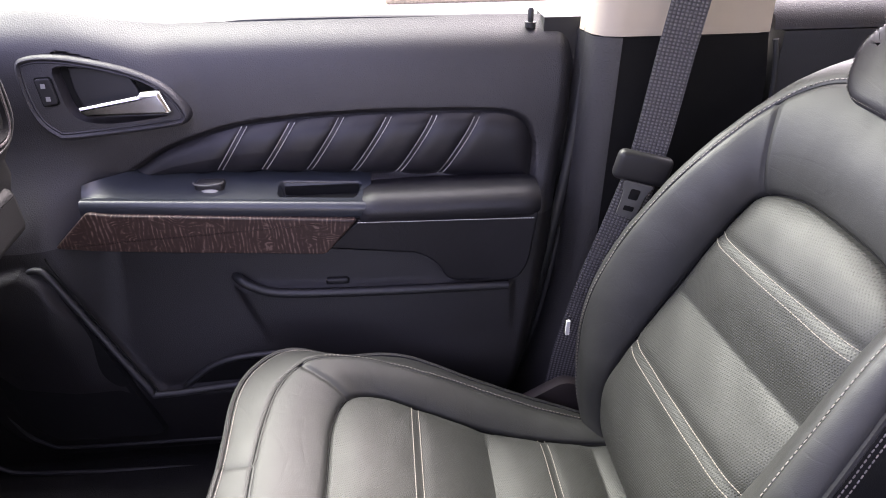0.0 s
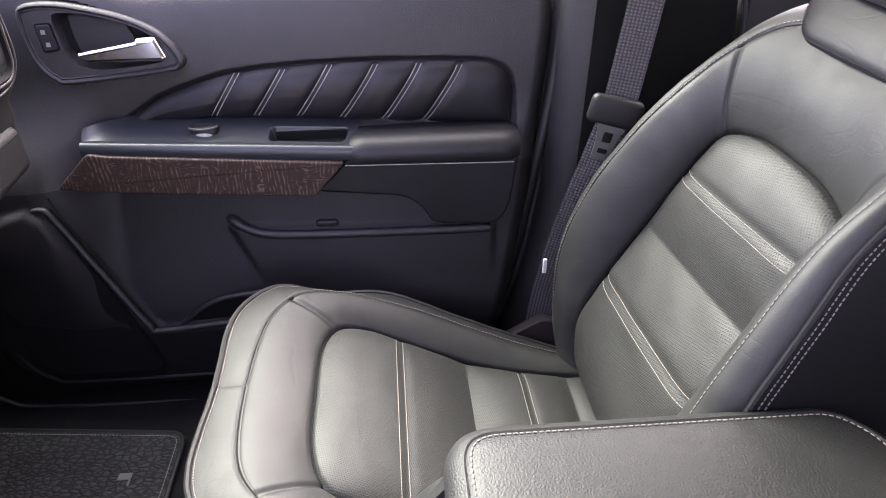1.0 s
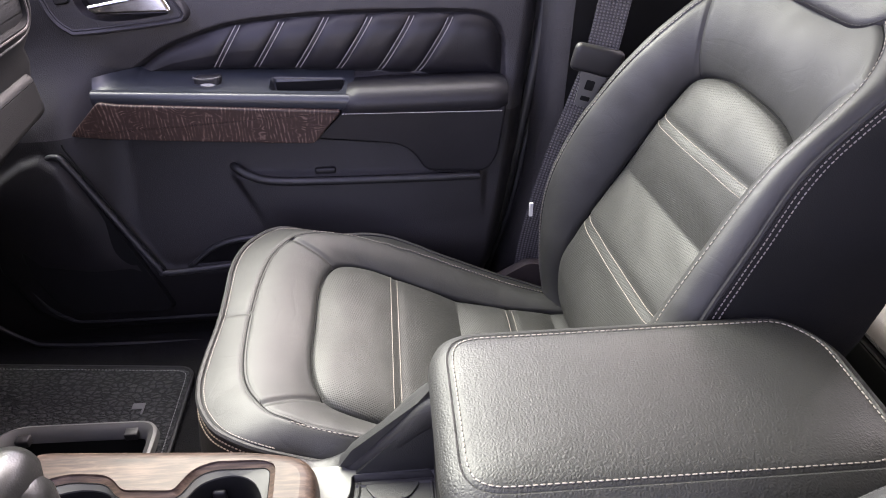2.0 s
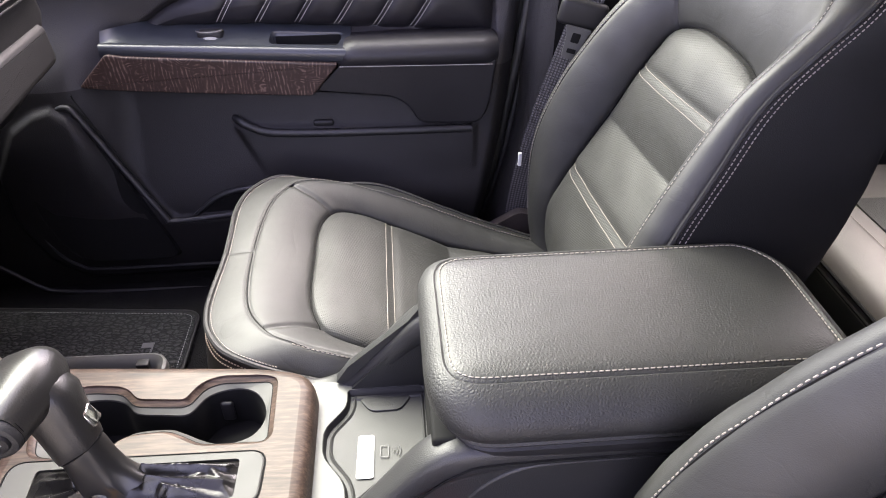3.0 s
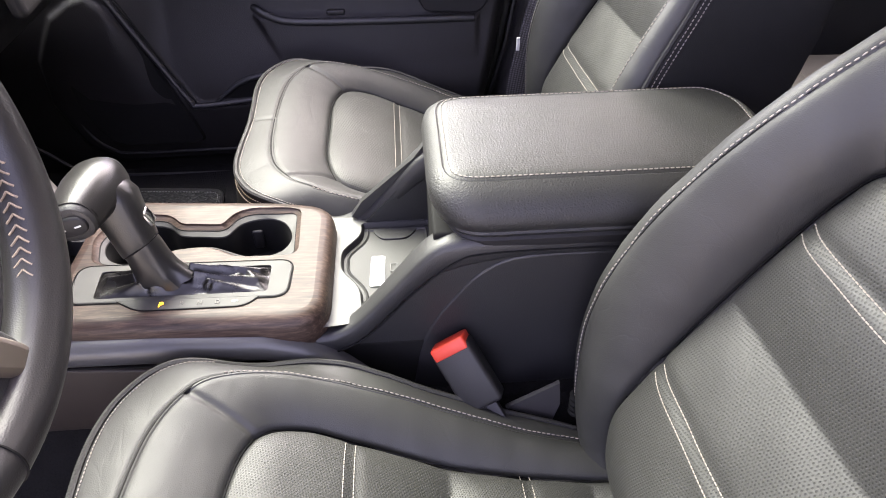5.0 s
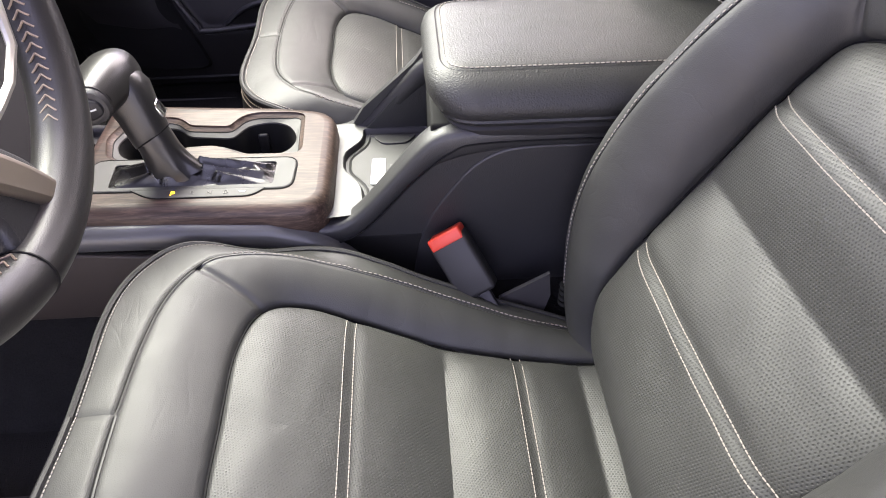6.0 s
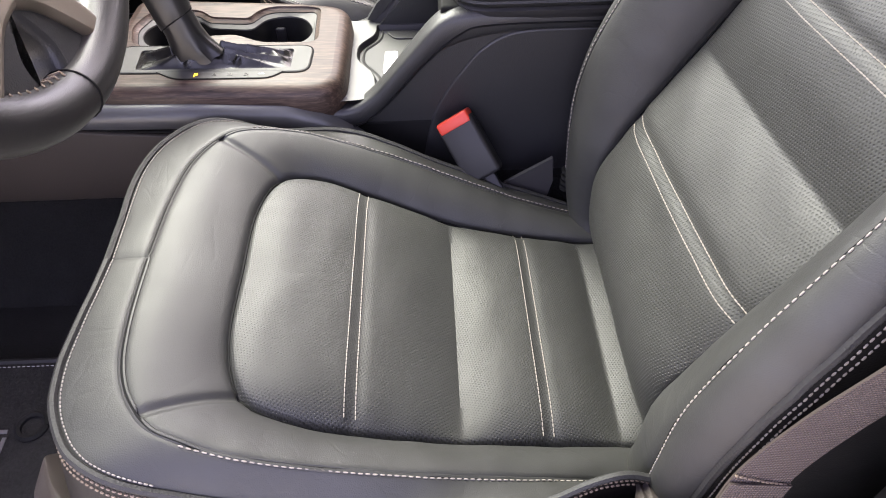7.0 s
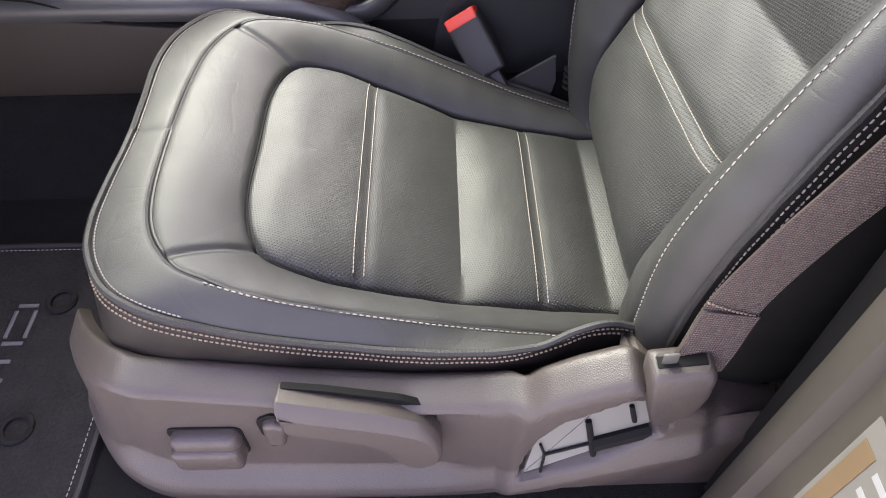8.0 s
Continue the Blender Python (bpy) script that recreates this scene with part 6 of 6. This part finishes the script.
def shield_skin():
    """Side cover: shelf along the top, sunk face, lip along the foot and a raised wing with a well."""
    rows = []
    for x in np.linspace(-0.117, 0.54, 214):
        t, b = smooth_profile(x, SH_X, SH_TOP, 13), smooth_profile(x, SH_X, SH_LIP, 31)
        sunk = 0.009 * float(step(-(x + 0.060), 0.03)) * float(step(x - 0.245, 0.06))
        flat = float(step(0.265 - x, 0.07))  # behind the lever the cover is one slope
        wrap = 0.085 * max(0.0, 1 - (x + 0.117) / 0.10) ** 2
        ctrl = np.array([(-0.570, t - 0.03), (-0.584, t - 0.006), (-0.590, t), (-0.618, t - 0.007), (-0.6225, t - 0.013), (-0.624 + sunk, t - 0.020), (-0.624 + sunk, (t + b) / 2), (-0.624 + sunk, b + 0.034), (-0.625 + sunk * 0.6, b + 0.027), (-0.633, b + 0.012), (-0.637, b + 0.002), (-0.636, b - 0.010), (-0.626, -0.05), (-0.60, -0.065)])
        q = np.concatenate([ctrl[k] + (ctrl[k + 1] - ctrl[k]) * np.linspace(0, 1, n, endpoint=False)[:, None] for k, n in zip(range(13), (2, 3, 5, 4, 4, 16, 16, 4, 5, 5, 4, 5, 2))] + [ctrl[-1:]])
        k = np.array([0.25, 0.5, 0.25])
        q[1:-1] = np.stack([np.convolve(q[:, a], k, "valid") for a in (0, 1)], 1)
        xs = np.full(len(q), x) - 0.18 * (0.2 - q[:, 1]) * np.clip((0.05 - x) / 0.12, 0, 1)
        out = 0.009 * step(polygon_distance(xs, q[:, 1], WING), 0.018)
        well = 0.020 * step(polygon_distance(xs, q[:, 1], WELL), 0.006)
        rows.append(np.stack([xs, q[:, 0] - out + well + wrap, q[:, 1]], 1))
    return grid(np.array(rows))


seat_part("side_shield", shield_skin(), GREY_PLASTIC, "brownish grey grained plastic side cover")
LEVER = np.array(rounded([(0.092, 0.184), (0.129, 0.172), (0.191, 0.151), (0.219, 0.134), (0.231, 0.105), (0.227, 0.080), (0.208, 0.066), (0.190, 0.078), (0.172, 0.120), (0.094, 0.150)], [0.004, 0.03, 0.03, 0.02, 0.02, 0.014, 0.012, 0.014, 0.03, 0.004], 5))


def lever_ring(inset, y, lift):
    q = offset(LEVER, inset)
    up = lift * np.clip((LEVER[:, 1] - np.interp(LEVER[:, 0], [0.09, 0.172, 0.19, 0.23], [0.150, 0.120, 0.09, 0.07])) / 0.03, 0, 1)
    return np.stack([q[:, 0], np.full(len(q), y), q[:, 1] + up], 1)


lever_rings = [lever_ring(0.001, -0.610, 0.004), lever_ring(0.0, -0.627, 0.0075), lever_ring(0.0, -0.630, 0.008), lever_ring(0.0005, -0.637, 0.003), lever_ring(0.002, -0.6395, 0.0), lever_ring(0.004, -0.641, 0.0)]
seat_part("recline_lever", joined(loft(lever_rings, False), filled([lever_rings[-1]])), GREY_PLASTIC, "long grey recline lever")
# solid black plate imitates the shadow above the lever
seat_part("lever_shade", prism(rounded([(0.094, 0.1885), (0.130, 0.1815), (0.194, 0.1625), (0.226, 0.144), (0.239, 0.114), (0.235, 0.090), (0.222, 0.100), (0.180, 0.145), (0.096, 0.174)], 0.004), 0.0062, outward(-0.6095), 0.0), DEEP, "black plate as shade above the lever")
seat_part("seat_switch", joined(box((-0.024, -0.636, 0.062), (0.041, -0.604, 0.098), 0.007), box((-0.022, -0.631, 0.088), (0.042, -0.604, 0.114), 0.009)), GREY_PLASTIC, "grey seat adjuster switch")
# black plates behind switch and knob imitate their shadow gaps
seat_part("switch_gap", prism(rounded([(-0.025, 0.117), (0.044, 0.116), (0.043, 0.060), (-0.026, 0.060)], 0.010), 0.003, outward(-0.6135), 0.0), DEEP)
seat_part("seat_knob", prism(rounded([(0.068, 0.131), (0.078, 0.137), (0.090, 0.130), (0.084, 0.092), (0.066, 0.093)], 0.005), 0.022, outward(-0.604), 0.005, 3), GREY_PLASTIC, "small grey rocker knob")
seat_part("knob_shade", prism(rounded([(0.062, 0.132), (0.078, 0.143), (0.095, 0.132), (0.089, 0.100), (0.062, 0.100)], 0.006), 0.004, outward(-0.6135), 0.0), DEEP)
slope = Matrix(((1, 0, 0, 0), (0, 1, 0.20, -0.0245), (0, 0, 1, 0), (0, 0, 0, 1)))
inlay = prism(offset(rounded(WELL, 0.006), 0.003), 0.004, outward(-0.6135), 0.0)
inlay.transform(slope)
seat_part("shield_inlay", inlay, plastic("pale inner plate", (0.14, 0.14, 0.13), 0.55, 600, 0.0), "pale inner plate of the belt anchor")
for (xa, za), (xb, zb), r in (((0.326, 0.072), (0.372, 0.090), 0.0016), ((0.326, 0.072), (0.321, 0.088), 0.0014), ((0.326, 0.072), (0.324, 0.044), 0.0014), ((0.362, 0.122), (0.375, 0.058), 0.0030), ((0.370, 0.088), (0.42, 0.108), 0.0080), ((0.398, 0.142), (0.404, 0.12), 0.0024)):
    seat_part("anchor_rod", tube([slope @ Vector((xa, -0.6195, za)), slope @ Vector((xb, -0.6195, zb))], r, 8), DEEP)

# ---- passenger seat side cover ----
far_cover = part("side_cover", prism(rounded([(0.02, 0.03), (0.02, 0.095), (0.30, 0.075), (0.385, 0.098), (0.452, 0.138), (0.478, 0.13), (0.52, 0.06), (0.52, 0.0), (0.05, 0.0)], 0.012), 0.022, Matrix(((1, 0, 0, 0), (0, 0, 1, 0.592), (0, 1, 0, 0), (0, 0, 0, 1))), 0.004), GREY_PLASTIC, passenger_seat, "grey plastic side cover at the hinge")
far_cover.matrix_parent_inverse = passenger_seat.matrix_basis.inverted()

# ---- driver belt ----
belt_d = thing("seat_belt", "brown grey seat belt at the driver seat anchor", "seat belt", group="seat belts")
path_d = spline([(0.428, -0.622, 0.215), (0.436, -0.617, 0.24), (0.448, -0.607, 0.285), (0.468, -0.606, 0.35), (0.488, -0.612, 0.42), (0.52, -0.625, 0.55), (0.58, -0.65, 0.8), (0.62, -0.665, 1.0)], 8, False)
strap("webbing", path_d, (1, 0.05, -0.3), 0.047, WEB_LIT, belt_d, "brown grey woven webbing in its lit tone")
part("fold_stitching", stitches([(0.424, -0.6105, 0.292), (0.448, -0.610, 0.279), (0.473, -0.6085, 0.268)], 0.004, 0.003, 0.0009), THREAD_TAN, belt_d)
HOUSE = [(0.000, 0.020, 0.009), (0.0015, 0.023, 0.012), (0.006, 0.025, 0.0155), (0.040, 0.0245, 0.017), (0.075, 0.020, 0.016), (0.104, 0.015, 0.014), (0.110, 0.012, 0.011)]
house_at = pose(0.416, -0.627, 0.237, 6, -7, 0)
part("anchor_housing", loft([[house_at @ Vector((u, v, -down)) for u, v in rounded([(-a, -b), (a, -b), (a, b), (-a, b)], 0.006, 4)] for down, a, b in HOUSE]), GREY_PLASTIC, belt_d, "grey plastic anchor cover")
part("housing_slot", box((-0.019, -0.004, -0.004), (0.019, 0.006, 0.0012), 0.001, 2, house_at), DEEP, belt_d)
part("anchor_plate", box((-0.016, -0.0012, -0.004), (-0.004, 0.0012, 0.016), 0.001, 2, house_at), SILVER, belt_d, "steel anchor plate")
strap("webbing_fold", [(q[0] + 0.0002, q[1] - 0.0026, q[2]) for q in path_d[2:17]], (1, 0.05, -0.3), 0.0485, WEB_LIT, belt_d, "sewn fold of the webbing")

# ---- driver side pillar, sill and label ----
rings = []
for z in np.linspace(-0.30, 1.10, 15):
    x0 = np.interp(z, [-0.3, 0.0, 0.3, 1.1], [0.44, 0.47, 0.482, 0.50])
    rings.append([(x0 + 0.03, -0.655, z), (x0 + 0.004, -0.662, z), (x0 - 0.002, -0.672, z), (x0 - 0.003, -0.690, z), (x0 + 0.006, -0.698, z), (x0 + 0.004, -0.712, z), (x0 - 0.004, -0.722, z), (x0 - 0.004, -0.775, z), (x0 + 0.004, -0.79, z), (x0 + 0.02, -0.797, z), (x0 + 0.18, -0.80, z), (x0 + 0.20, -0.655, z)])
setting("pillar_driver", loft(rings), BODY, "grey painted door pillar on the driver side")
lab = thing("tyre_label", "white and yellow label on the door pillar", "label")
for (y0, z0, y1, z1), m_, nm in (((-0.725, 0.20, -0.772, 0.345), LABEL, "sheet"), ((-0.729, 0.21, -0.742, 0.325), YELLOW, "stripe")):
    x0 = 0.4745 if nm == "sheet" else 0.4740
    part(nm, box((x0, y1, z0), (x0 + 0.0006, y0, z1), 0.0), m_, lab)
for k in range(6):
    part("text_bar", box((0.4738, -0.766, 0.215 + 0.02 * k), (0.4744, -0.748 , 0.221 + 0.02 * k), 0.0), GREYMARK, lab)
setting("sill_driver", loft([[(x, y, z) for y, z in ((-0.655, -0.06), (-0.66, -0.03), (-0.68, -0.015), (-0.74, -0.02), (-0.79, -0.05), (-0.80, -0.25), (-0.655, -0.25))] for x in np.linspace(-0.9, 1.6, 20)]), BLACK, "black driver door sill")
# deep black stands in for the unlit gap between belt and pillar
setting("pillar_trim_driver", box((0.50, -0.655, -0.05), (0.80, -0.63, 1.10), 0.006), DEEP, "inner pillar trim with the gap's shade in its black")

# ---- rear bench ----
bench = thing("rear_bench", "grey leather rear bench seat", "car seat", (-0.045, 0, 0))
SECB = [(0.965, 0.0), (0.950, 0.08), (0.950, 0.138), (0.958, 0.165), (0.975, 0.180), (1.02, 0.190), (1.2, 0.185), (1.45, 0.16), (1.45, 0.0)]
# paler leather puts the daylight on the bench into its colour
part("cushion", loft([[(x, y, z) for x, z in SECB] for y in np.linspace(-0.62, 0.62, 40)]), leather("lit rear leather", (0.12, 0.108, 0.10), 0.5), bench, "grey leather cushion, paled to look lit")
part("front_band", loft([[(x - 0.003, y, z) for x, z in SECB[:3]] + [(0.97, y, 0.1)] for y in np.linspace(-0.62, 0.62, 4)]), SEAT, bench, "black lower front band")
for dz in (0.0, 0.012, 0.024):
    part("piping", tube([(0.952, y, 0.133 + dz * 0.6) if dz < 0.02 else (0.953, y, 0.153) for y in (-0.62, 0.62)], 0.003, 6), DEEP, bench)
part("stitching", stitches([(1.03, y, 0.1915) for y in (-0.6, 0.6)]), THREAD, bench)
part("middle_panel", loft([[(x, y, z) for x, z in ((1.06, 0.1920), (1.2, 0.1885), (1.42, 0.165), (1.42, 0.15), (1.06, 0.15))] for y in np.linspace(0.18, 0.50, 10)]), SEAT_IN, bench, "darker insert")
part("backrest", box((1.40, -0.62, 0.16), (1.58, 0.62, 0.75), 0.05, 4, pose(0, 0, 0)), SEAT, bench, "grey leather backrest")
